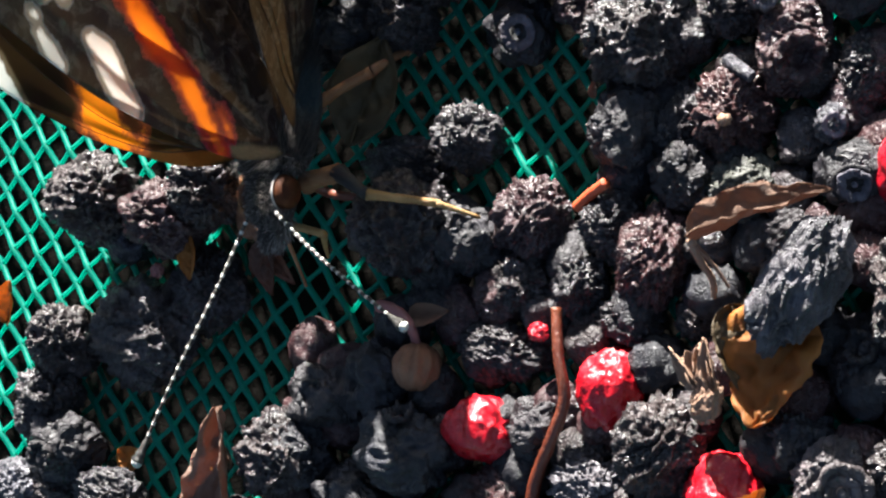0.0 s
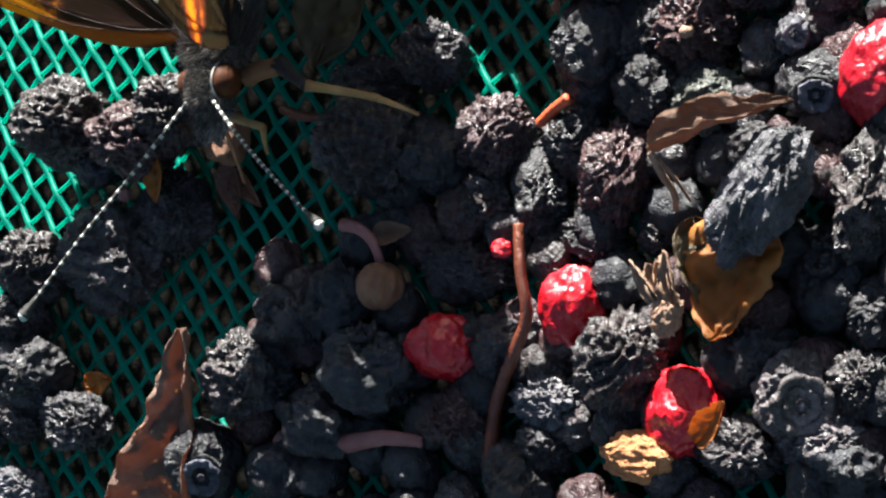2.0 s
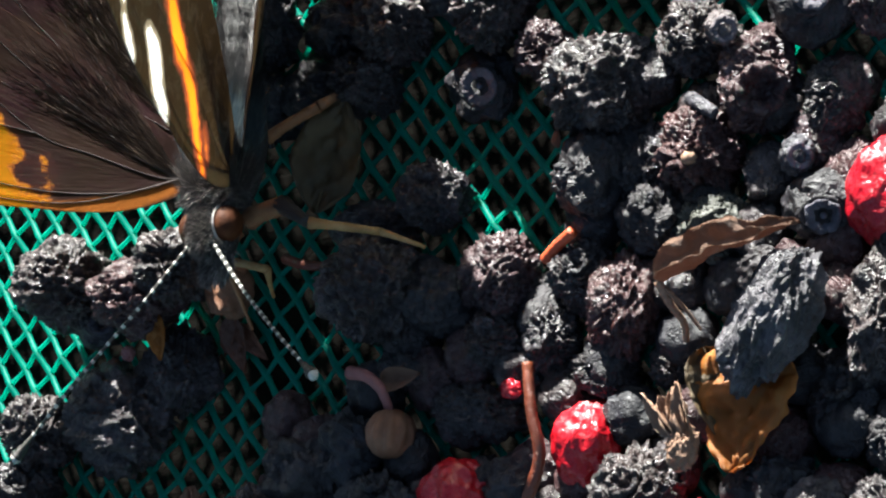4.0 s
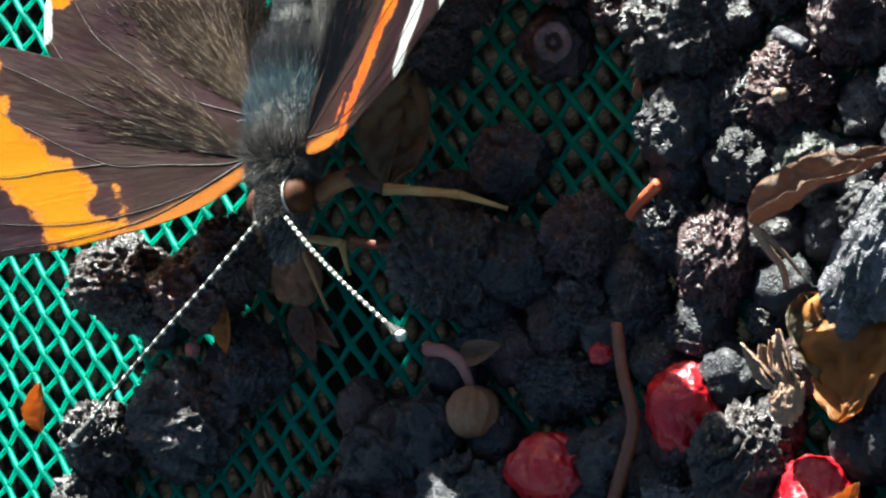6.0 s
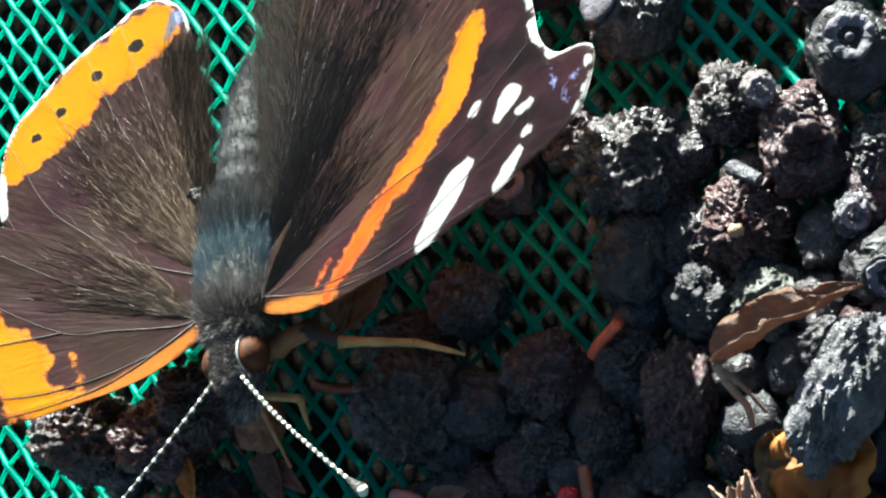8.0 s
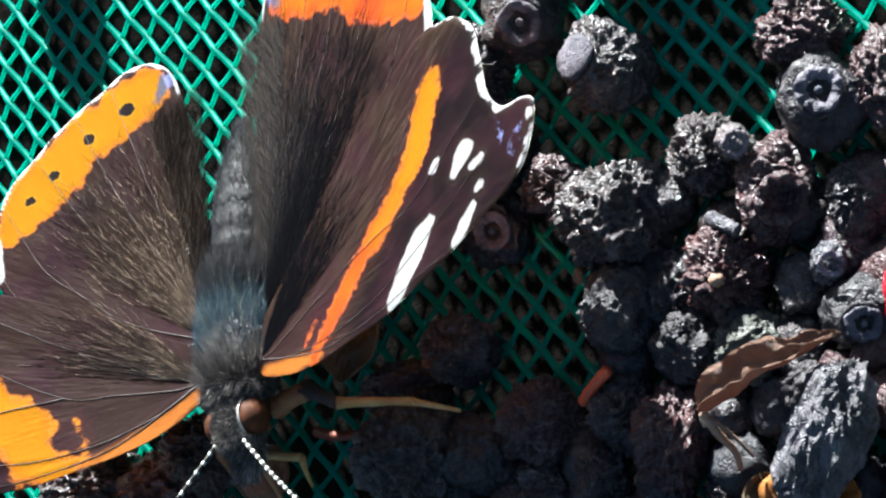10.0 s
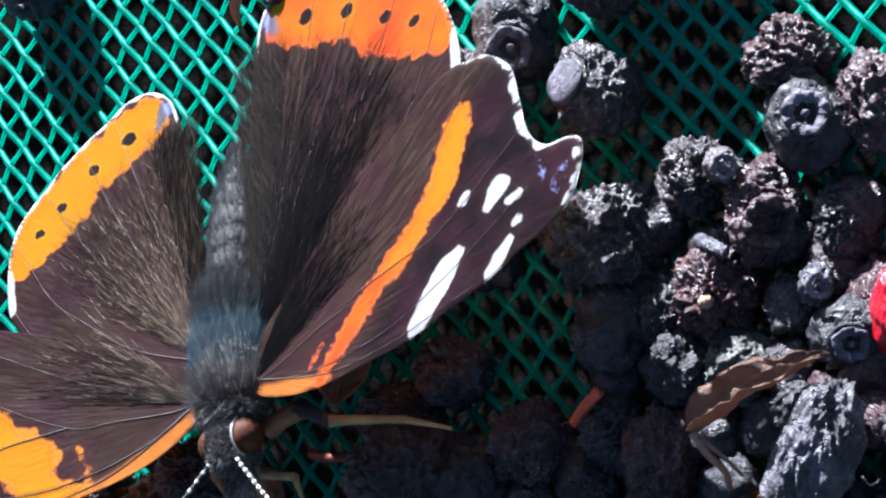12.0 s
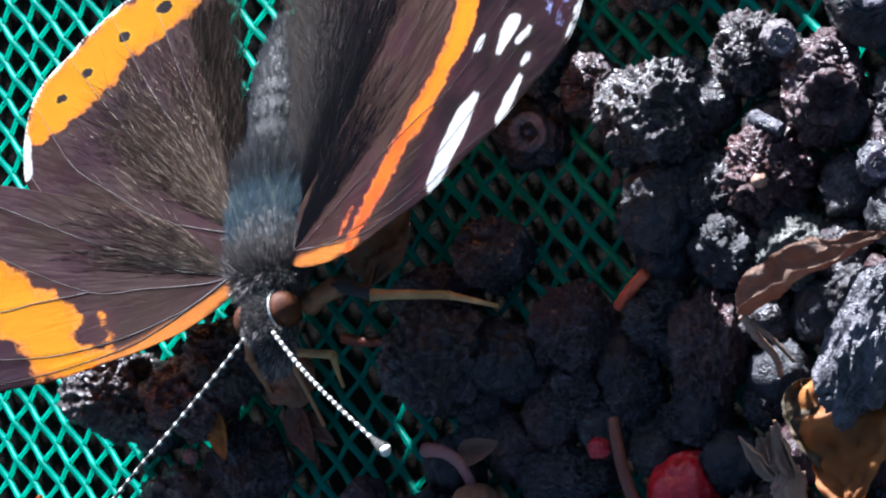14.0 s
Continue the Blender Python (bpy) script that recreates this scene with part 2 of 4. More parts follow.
# ---- berries ----
def fruit_mesh(seed, rx, ry, rz, level, deep, freq, crown=None, hollow=0.0, lumps=0.22, point=0.0):
    rng = random.Random(seed * 3 + 1)
    broad, fine, lump = skin_fields(level, freq, seed % 7)
    spin = np.array(Euler([rng.uniform(0, 6.28) for _ in range(3)]).to_matrix())
    v = ROUND[level] @ spin.T
    s = 1 + lumps * lump + 0.75 * deep * (broad - 0.35) + min(0.13, 0.36 * deep) * (fine - 0.3)
    if crown is not None:
        a = np.arccos(np.clip(v @ np.array(crown), -1, 1))
        end = 1 + 0.06 * np.exp(-((a - 0.55) / 0.10) ** 2) - hollow * np.exp(-(a / 0.36) ** 2) + 0.03 * (fine - 0.3)
        s = np.where(a < 0.62, end, s)
    if point:
        s = s + point * np.maximum(0, v[:, 2]) ** 6
    return (v * s[:, None] * np.array((rx, ry, rz)) * MM).tolist(), BALLS[level][1]


def ring_mesh(r, thick, lobes, height, seed, rise=0.25):
    """A calyx ring: a low uneven collar with lobes."""
    rng = random.Random(seed)
    n, verts, faces = 60, [], []
    start = rng.uniform(0, 6)
    for i in range(n):
        a = 2 * math.pi * i / n
        lobe = 0.5 + 0.5 * math.cos(lobes * a + start)
        ro = r * (1 + 0.05 * lobe + 0.16 * noise.noise(Vector((math.cos(a) * 2, math.sin(a) * 2, seed))))
        hi = height * (0.5 + 0.3 * lobe + 0.7 * noise.noise(Vector((math.cos(a) * 3, math.sin(a) * 3, seed + 4))))
        for rr, z in ((ro, -0.2 * height), (ro * 1.05, hi * 0.6), (ro * 0.97, hi), (ro - thick * 0.5, hi * 0.9), (ro - thick, hi * rise), (ro - thick * 1.2, -0.2 * height)):
            verts.append(Vector((math.cos(a) * rr, math.sin(a) * rr, z)) * MM)
    for i in range(n):
        for k in range(5):
            a, b = i * 6 + k, ((i + 1) % n) * 6 + k
            faces.append((a, b, b + 1, a + 1))
    return verts, faces


def berry(x, y, z, rx, ry, rz, seed, skin, label, name="dried_berry", deep=0.2, freq=2.3, crown=None, hollow=0.0, level=6, turn=0.0, lumps=0.26, point=0.0, group="dark dried berries"):
    me = mesh_of(name, *fruit_mesh(seed, rx, ry, rz, level, deep, freq, crown, hollow, lumps, point), skin)
    ob = new(name, me)
    ob.matrix_basis = pose(x * MM, y * MM, z * MM, 0, 0, turn)
    return tagged(ob, label, "berry", group)


def calyx(ob, d, rx, ry, rz, r, seed, skin=None, label="pale blue grey calyx ring"):
    """The pale ring at the end of a berry, with its sunken middle."""
    at = Vector((d.x * rx, d.y * ry, d.z * rz)) * (0.97 * MM)
    m = Matrix.Translation(at) @ d.to_track_quat("Z", "Y").to_matrix().to_4x4()
    part("calyx", mesh_of("calyx", *ring_mesh(r, r * 0.42, 5, r * 0.28, seed), skin or CROWN_SKIN), ob, label, m)
    v, f = tube([(0, 0, -0.1), (0, 0, 0.12 * r), (0, 0, 0.2 * r)], [0.22 * r, 0.16 * r, 0.05 * r], 10)
    part("style_scar", mesh_of("style_scar", v, f, skin or CROWN_SKIN), ob, "", m)


TO_EYE = Vector((0.58, -0.1, 0.80))


def remnant(ob, rx, ry, rz, seed, skin):
    """The shrunken rim of the calyx on a dried berry."""
    rng = random.Random(seed * 7)
    d = Vector((rng.uniform(-0.8, 0.9), rng.uniform(-0.9, 0.8), rng.uniform(0.35, 1.0))).normalized()
    at = Vector((d.x * rx, d.y * ry, d.z * rz)) * (0.90 * MM)
    m = Matrix.Translation(at) @ d.to_track_quat("Z", "Y").to_matrix().to_4x4()
    r = rng.uniform(0.30, 0.44) * min(rx, ry)
    part("calyx", mesh_of("calyx", *ring_mesh(r, r * 0.5, rng.choice((4, 5, 6)), r * 0.75, seed, 0.1), skin), ob, "", m)
    return ob


def raisin(x, y, z, rx, ry, rz, seed):
    ob = berry(x, y, z, rx, ry, rz, seed, BLACK_SKIN, "black dried berry with deep glossy wrinkles", deep=0.36, freq=2.5)
    remnant(ob, rx, ry, rz, seed, BLACK_SKIN)


def raisin_red(x, y, z, rx, ry, rz, seed):
    ob = berry(x, y, z, rx, ry, rz, seed, RED_BLACK_SKIN, "wine dark dried berry with reddish wrinkles", deep=0.36, freq=2.5)
    remnant(ob, rx, ry, rz, seed, RED_BLACK_SKIN)


def raisin_grey(x, y, z, rx, ry, rz, seed):
    ob = berry(x, y, z, rx, ry, rz, seed, GREY_SKIN, "grey crumpled dried berry", deep=0.36, freq=2.5)
    remnant(ob, rx, ry, rz, seed, GREY_SKIN)


def raisin_green(x, y, z, rx, ry, rz, seed):
    ob = berry(x, y, z, rx, ry, rz, seed, GREEN_SKIN, "grey green wrinkled dried berry", deep=0.26)
    remnant(ob, rx, ry, rz, seed, GREEN_SKIN)


def smooth(x, y, z, rx, ry, rz, seed):
    ob = berry(x, y, z, rx, ry, rz, seed, SMOOTH_SKIN, "blue black half dried berry with dull bloom", deep=0.22, freq=1.5, lumps=0.34)
    remnant(ob, rx, ry, rz, seed, SMOOTH_SKIN)


def crowned(x, y, z, rx, ry, rz, seed):
    rng = random.Random(seed)
    d = (TO_EYE + Vector((rng.uniform(-0.3, 0.2), rng.uniform(-0.3, 0.3), 0))).normalized()
    ob = berry(x, y, z, rx, ry, rz, seed, SMOOTH_SKIN, "blue black berry with a pale round calyx ring", deep=0.10, freq=1.6, crown=d, hollow=0.16)
    calyx(ob, d, rx, ry, rz, 0.48 * min(rx, ry), seed)


def ringed(x, y, z, rx, ry, rz, seed):
    ob = berry(x, y, z, rx, ry, rz, seed, GREY_SKIN, "grey brown dried berry with a broad double calyx ring", deep=0.22, crown=TO_EYE.normalized(), hollow=0.12)
    for r in (0.68, 0.42):
        calyx(ob, TO_EYE.normalized(), rx, ry, rz, r * min(rx, ry), seed + int(10 * r), GREY_SKIN, "grey brown calyx ring")


def crater(x, y, z, rx, ry, rz, seed):
    d = (TO_EYE + Vector((0, -0.2, 0))).normalized()
    ob = berry(x, y, z, rx, ry, rz, seed, RED_BLACK_SKIN, "wine dark dried berry with an open sunken end", deep=0.22, crown=d, hollow=0.34)
    at = Vector((d.x * rx, d.y * ry, d.z * rz)) * (0.93 * MM)
    m = Matrix.Translation(at) @ d.to_track_quat("Z", "Y").to_matrix().to_4x4()
    part("calyx", mesh_of("calyx", *ring_mesh(0.62 * min(rx, ry), 0.3 * min(rx, ry), 7, 0.35 * rx, seed), RED_BLACK_SKIN), ob, "crumpled dark calyx rim", m)


def disc(x, y, z, rx, ry, rz, seed):
    d = Vector((-0.25, 0.12, 0.95)).normalized()
    ob = berry(x, y, z, rx, ry, rz, seed, BLACK_SKIN, "black dried berry with a large pale end disc", deep=0.22, crown=d, hollow=0.05)
    at = Vector((d.x * rx, d.y * ry, d.z * rz)) * (0.95 * MM)
    m = Matrix.Translation(at) @ d.to_track_quat("Z", "Y").to_matrix().to_4x4()
    v, f = fruit_mesh(seed, 0.52 * rx, 0.52 * ry, 0.14 * rz, 3, 0.05, 2)
    part("end_disc", mesh_of("end_disc", v, f, CROWN_SKIN), ob, "pale grey flat calyx disc", m)


def ringlet(x, y, z, rx, ry, rz, seed):
    ob = berry(x, y, z + 2.2, rx, ry, rz, seed, GREY_SKIN, "small grey dried berry stalk end with a ring", deep=0.22, level=5)
    calyx(ob, TO_EYE.normalized(), rx, ry, rz, 0.7 * rx, seed)


def red(x, y, z, rx, ry, rz, seed):
    berry(x, y, z, rx, ry, rz, seed, RED_SKIN, "bright red shrunken glossy berry", "red_berry", deep=0.10, freq=1.3, lumps=0.20, point=0.06, group="red berries")


def husk(x, y, z, rx, ry, rz, seed):
    berry(x, y, z + 1.8, rx, ry, rz * 0.7, seed, ORANGE_HUSK, "orange tan crumpled papery husk", "husk", deep=0.30, freq=1.5, group="plant scraps")


crowned(-11.4, 3.3, 0.9, 2.6, 2.5, 1.8, 100)
raisin(-0.4, 3.4, 2.8, 3.44, 3.23, 3.07, 101)
raisin_red(-6.0, 5.7, 1.6, 2.07, 1.86, 1.76, 102)
smooth(-0.1, -2.4, 2.3, 2.59, 2.80, 2.46, 103)
raisin(3.5, -1.9, 1.6, 1.79, 2.83, 1.70, 104)
raisin_red(7.6, -0.3, 2.2, 2.53, 2.60, 2.40, 105)
crater(11.0, 4.6, 2.2, 2.51, 2.92, 2.38, 106)
raisin(6.0, 6.9, 2.0, 2.34, 2.27, 2.16, 107)
crowned(14.2, 9.8, 2.4, 2.8, 2.9, 2.5, 108)
disc(-1.3, 13.0, 2.6, 2.98, 2.98, 2.83, 109)
raisin_red(12.6, 14.1, 2.0, 2.6, 2.2, 2.2, 111)
raisin(16.2, 3.9, 1.5, 1.73, 2.40, 1.65, 112)
raisin_green(9.2, -5.0, 1.9, 2.55, 2.18, 2.07, 113)
crowned(16.7, -3.0, 1.9, 2.64, 2.21, 2.10, 114)
ringlet(15.1, -0.1, 0.9, 1.07, 1.22, 1.02, 115)
red(20.8, -1.6, 2.0, 2.33, 3.25, 2.21, 116)
raisin_red(3.5, -10.6, 1.9, 2.22, 3.25, 2.11, 117)
raisin(-0.4, -8.8, 1.7, 1.94, 2.24, 1.85, 118)
raisin_red(-6.6, -9.5, 2.1, 2.44, 2.52, 2.32, 119)
raisin(-4.7, -10.6, 1.1, 1.59, 1.29, 1.22, 120)
raisin(-2.1, -13.3, 1.6, 1.88, 2.10, 1.78, 121)
raisin(2.1, -15.0, 1.4, 2.30, 1.56, 1.48, 122)
raisin(7.1, -13.9, 1.2, 1.46, 1.39, 1.32, 123)
red(2.1, -19.8, 2.0, 2.30, 2.82, 2.18, 124)
raisin(6.7, -22.9, 2.4, 2.78, 3.15, 2.65, 125)
raisin_grey(1.5, -26.4, 1.7, 2.60, 1.93, 1.84, 126)
raisin(1.3, -23.5, 1.1, 1.34, 1.26, 1.20, 127)
red(11.9, -25.1, 2.1, 2.45, 2.96, 2.33, 128)
ringed(19.6, -22.6, 2.2, 2.7, 2.7, 2.4, 129)
raisin(23.8, -20.9, 1.7, 1.95, 2.09, 1.86, 130)
raisin_grey(22.2, -25.1, 1.7, 2.81, 1.89, 1.80, 131)
raisin(16.1, -26.7, 1.6, 2.57, 1.85, 1.76, 132)
raisin(22.0, -9.1, 1.9, 2.18, 3.93, 2.07, 133)
smooth(23.4, -16.5, 1.4, 1.61, 2.09, 1.53, 134)
smooth(20.0, -14.6, 1.1, 2.5, 2.9, 1.7, 135)
red(-7.3, -24.3, 2.1, 2.83, 2.37, 2.25, 136)
raisin(-16.2, -11.6, 3.0, 3.62, 3.46, 3.29, 137)
smooth(-11.7, -11.6, 2.0, 2.32, 2.40, 2.21, 138)
smooth(-16.7, -22.7, 2.1, 2.44, 2.52, 2.32, 139)
smooth(-13.0, -26.8, 2.6, 3.27, 2.96, 2.81, 140)
smooth(-21.2, -24.6, 2.1, 2.87, 2.39, 2.27, 141)
raisin(-7.5, -18.8, 1.5, 3.20, 1.75, 1.67, 142)
raisin_red(-5.6, -29.0, 1.7, 2.66, 1.98, 1.88, 143)
raisin(-13.2, -4.8, 2.0, 2.41, 2.26, 2.14, 144)
raisin(-18.2, -7.4, 1.5, 3.31, 1.74, 1.65, 145)
raisin(-23.8, -29.5, 2.5, 2.82, 2.90, 2.68, 146)
crowned(-26.2, -36.2, 2.6, 2.9, 2.8, 2.5, 147)
smooth(-16.9, -31.7, 2.1, 3.31, 2.37, 2.25, 148)
raisin(-44.0, -13.9, 4.2, 3.3, 3.0, 3.5, 149)
raisin(-33.6, -11.7, 4.4, 2.3, 2.5, 2.8, 325)
raisin_red(-37.2, -14.4, 4.2, 3.2, 2.4, 2.9, 150)
crowned(-41.6, -16.6, 2.4, 1.9, 1.8, 1.8, 151)
raisin(-34.4, -19.3, 1.5, 3.1, 2.9, 1.7, 152)
raisin(-39.0, -23.3, 1.9, 4.3, 3.7, 2.4, 153)
raisin(-46.6, -25.2, 2.3, 2.9, 2.5, 2.5, 154)
raisin(-47.3, -29.9, 2.1, 2.43, 2.60, 2.31, 155)
raisin(-39.6, -35.8, 1.7, 2.9, 2.0, 1.85, 156)
raisin(-45.3, -36.6, 1.5, 2.16, 1.73, 1.64, 157)
smooth(-44.7, -33.0, 2.3, 3.02, 2.59, 2.46, 158)
smooth(-3.1, -23.2, 1.8, 2.07, 2.26, 1.97, 159)
smooth(-13.5, -16.5, 1.4, 2.33, 1.55, 1.48, 160)
raisin(-6.5, -13.7, 1.7, 2.28, 1.90, 1.81, 161)
raisin(1.5, -29.3, 1.5, 2.05, 1.67, 1.59, 162)
smooth(13.7, -7.6, 1.6, 2.15, 1.79, 1.70, 163)
smooth(4.8, -4.9, 1.9, 2.21, 2.21, 2.10, 164)
smooth(16.4, -20.3, 1.7, 2.14, 1.96, 1.86, 165)
smooth(-53.6, 25.5, 2.0, 2.98, 2.28, 2.16, 166)
crowned(-8.2, 17.2, 2.2, 2.9, 3.1, 2.5, 167)
raisin(-0.9, 20.4, 2.3, 2.4, 2.2, 2.4, 168)
# these three lie out of view, added for their shadow on the net
raisin(-3.4, 25.4, 2.6, 2.8, 2.6, 2.8, 321)
raisin(1.4, 24.8, 2.8, 2.8, 2.6, 2.9, 322)
smooth(5.4, 26.2, 2.6, 2.6, 2.6, 2.8, 323)
raisin_red(18.5, 10.9, 1.8, 2.07, 2.90, 1.97, 169)
raisin(16.5, 4.0, 1.6, 1.80, 2.07, 1.71, 170)
smooth(-22.6, -29.0, 2.1, 2.84, 2.43, 2.31, 171)
smooth(-18.5, -23.6, 1.7, 2.00, 2.80, 1.90, 172)
raisin_grey(-48.9, -37.4, 1.9, 2.64, 2.20, 2.09, 173)
raisin(0.1, -24.0, 1.2, 1.51, 1.36, 1.29, 174)
husk(9.7, -28.4, 1.3, 2.43, 1.47, 1.40, 175)
raisin_grey(-44.0, -42.1, 1.5, 2.16, 1.73, 1.64, 176)
smooth(-19.6, -35.6, 1.7, 2.40, 2.00, 1.90, 177)
smooth(0.5, -32.2, 2.0, 2.26, 2.26, 2.15, 178)
smooth(24.3, -26.3, 1.8, 2.46, 2.11, 2.01, 179)


def hidden_layer():
    """Darker berries lower in the heap, which close the gaps between the upper ones."""
    rng = random.Random(11)
    shapes = [mesh_of("dried_berry", *fruit_mesh(60 + k, 2.1, 2.0, 1.6, 4, 0.2, 2.2), (BLACK_SKIN, SMOOTH_SKIN, RED_BLACK_SKIN)[k % 3]) for k in range(6)]
    placed = []
    for _ in range(6000):
        x, y = rng.uniform(-24, 40), rng.uniform(-46, 5)
        if x < -1.5 + 0.25 * (y + 10) and y > -12:
            continue
        if x < -4 and y > -20 and not (x > -17 and y < -9):
            continue
        if any((x - a) ** 2 + (y - b) ** 2 < 3.5 ** 2 for a, b in placed):
            continue
        placed.append((x, y))
        ob = new("dried_berry", shapes[len(placed) % 6])
        ob.matrix_basis = pose(x * MM, y * MM, 1.35 * MM, rng.uniform(-20, 20), rng.uniform(-20, 20), rng.uniform(0, 360))
        tagged(ob, "small dark dried berry low in the heap", "berry", "dark dried berries")
        if len(placed) > 175:
            break


hidden_layer()
# berries added under the resting butterfly, mostly unseen, to shade the net
raisin(-21.5, 12.0, 2.3, 2.6, 2.7, 2.5, 301)
raisin(-16.8, 13.4, 2.3, 2.7, 2.5, 2.5, 302)
smooth(-23.0, 6.4, 2.2, 2.4, 2.5, 2.4, 303)
raisin(-18.6, 6.8, 2.4, 2.6, 2.6, 2.6, 304)
smooth(-14.0, 9.6, 2.2, 2.3, 2.4, 2.3, 305)
smooth(-24.8, 1.6, 2.1, 2.3, 2.3, 2.3, 306)
raisin(-20.4, 2.6, 2.2, 2.3, 2.2, 2.3, 307)
raisin(-25.8, 11.0, 2.2, 2.3, 2.5, 2.3, 308)
raisin(-36.2, -2.0, 3.2, 3.3, 3.4, 3.3, 311)
smooth(-32.2, 1.2, 4.0, 2.9, 2.7, 4.0, 312)
raisin(-30.0, 5.6, 3.0, 2.7, 2.8, 3.1, 313)
smooth(-28.2, 0.4, 2.3, 2.1, 2.3, 2.4, 314)
raisin(-10.4, 8.4, 2.7, 2.6, 2.8, 2.8, 315)
raisin(-12.4, 13.4, 2.8, 2.8, 2.6, 2.9, 316)


# ---- leaves, stems and husks ----
def blade(length, width, curl, cup, seed, ragged=0.06, tip=0.6, nu=44, nv=18, crumple=1.0):
    """A dry leaf along +y, folded along its midrib and curled along its length; a thin closed sheet."""
    top = []
    for i in range(nu + 1):
        s = i / nu
        half = 0.5 * width * (math.sin(math.pi * min(1, s ** tip)) ** 0.8 + 0.03)
        for j in range(nv + 1):
            q = 2 * j / nv - 1
            edge = 1 + ragged * noise.noise(Vector((s * 9, q * 2, seed)))
            ang = curl * s
            rad = length / curl if abs(curl) > 1e-3 else 0
            y, z = (rad * math.sin(ang), rad * (1 - math.cos(ang))) if abs(curl) > 1e-3 else (length * s, 0)
            z += cup * half * q * q + crumple * 0.09 * width * noise.noise(Vector((s * 5, q * 2.2, seed + 3))) - 0.03 * width * math.exp(-(q * 7) ** 2)
            z += crumple * 0.035 * width * noise.noise(Vector((s * 14, q * 6, seed))) + (crumple - 1) * 0.05 * width * (1 - 2 * abs(noise.noise(Vector((s * 7 + q, q * 2.5, seed + 9))))) + 0.02 * width * math.cos(9 * (s * 3 + abs(q) * 1.3)) * (1 - abs(q))
            top.append(Vector((half * q * edge, y, z)) * MM)
    w = nv + 1
    faces = [(i * w + j, i * w + j + 1, (i + 1) * w + j + 1, (i + 1) * w + j) for i in range(nu) for j in range(nv)]
    n = len(top)
    low = [v - Vector((0, 0, 0.09 * MM)) for v in top]
    faces += [tuple(reversed([a + n for a in f])) for f in faces]
    rim = [j for j in range(w)] + [i * w + nv for i in range(1, nu + 1)] + [nu * w + j for j in range(nv - 1, -1, -1)] + [i * w for i in range(nu - 1, 0, -1)]
    faces += [(rim[k], rim[k] + n, rim[(k + 1) % len(rim)] + n, rim[(k + 1) % len(rim)]) for k in range(len(rim))]
    return top + low, faces


def between(a, b, up=(0, 0, 1), roll=0):
    """A pose at a whose y points to b."""
    a, b = Vector(a), Vector(b)
    y = (b - a).normalized()
    x = y.cross(Vector(up)).normalized()
    z = x.cross(y)
    m = Matrix((x, y, z)).transposed().to_4x4()
    return Matrix.Translation(a * MM) @ m @ pose(0, 0, 0, 0, roll, 0)


def leaf(a, b, width, curl, cup, seed, material, label, roll=0, tip=0.6, ragged=0.06, name="dry_leaf", crumple=1.0):
    length = (Vector(b) - Vector(a)).length
    ob = new(name, mesh_of(name, *blade(length * 1.04, width, curl, cup, seed, ragged, tip, crumple=crumple), material))
    ob.matrix_basis = between(a, b, roll=roll)
    rib = []
    for i in range(19):
        s = i / 18
        y, z = ((length * 1.04 / curl) * math.sin(curl * s), (length * 1.04 / curl) * (1 - math.cos(curl * s)))
        rib.append((0.0, y, z - 0.02 * width))
    v, f = tube(rib, taper(0.05 * width ** 0.5, 0.02, len(rib)), 6, 0.05)
    part("midrib", mesh_of("midrib", v, f, material), ob)
    return tagged(ob, label, "leaf", "plant scraps")


def stem(points, r0, r1, material, label, name="stem", sides=9, seed=1, wobble=0.06):
    line = curve_through(points, 10)
    v, f = tube(line, taper(r0, r1, len(line)), sides, wobble, seed=seed)
    return tagged(new(name, mesh_of(name, v, f, material)), label, "stem", "plant scraps")


leaf((8.1, -8.9, 6.2), (16.4, -4.0, 5.7), 2.6, -0.2, 1.1, 3, CURL_LEAF, "brown curled dry leaf lying on dried berries", roll=-32, ragged=0.4, crumple=1.9)
leaf((14.6, -10.8, 3.2), (14.3, -19.8, 2.9), 7.6, 0.25, 0.25, 5, ORANGE_LEAF, "orange brown dry leaf under a grey pod", roll=12, tip=0.75, ragged=0.12, crumple=1.5)
leaf((10.4, -12.6, 3.2), (12.6, -18.4, 2.6), 3.0, 0.3, 0.3, 6, SHADE_LEAF, "olive brown dry leaf edge", roll=-25, crumple=1.6)
leaf((-28.6, -41.0, 1.2), (-27.8, -27.0, 4.2), 7.4, 0.2, 0.95, 8, PINK_LEAF, "pinkish brown folded pointed dry leaf", tip=0.3, ragged=0.15, crumple=1.8)
leaf((-22.5, -6.8, 3.2), (-21.0, 1.0, 2.6), 5.4, 0.3, 0.3, 9, SHADE_LEAF, "olive brown rounded dry leaf beneath the butterfly", roll=10, tip=0.9)
leaf((-29.6, -14.6, 1.8), (-29.2, -18.6, 0.8), 2.2, -0.3, 0.5, 10, RED_LEAF, "small reddish brown dry leaf")
leaf((-29.4, -15.2, 1.4), (-27.2, -17.4, 0.8), 1.5, -0.3, 0.5, 31, RED_LEAF, "small reddish brown dry leaf")
leaf((-29.8, -15.2, 1.4), (-31.2, -17.6, 0.8), 1.4, -0.3, 0.5, 32, RED_LEAF, "small reddish brown dry leaf")
leaf((-40.6, -33.6, 0.5), (-38.0, -32.1, 0.6), 2.2, 0.2, 0.3, 33, ORANGE_LEAF, "small orange brown dry leaf lying on the net")
leaf((-34.9, -15.2, 4.2), (-34.2, -18.3, 3.2), 1.8, 0.4, 0.6, 11, ORANGE_LEAF, "small orange dry leaf scrap")
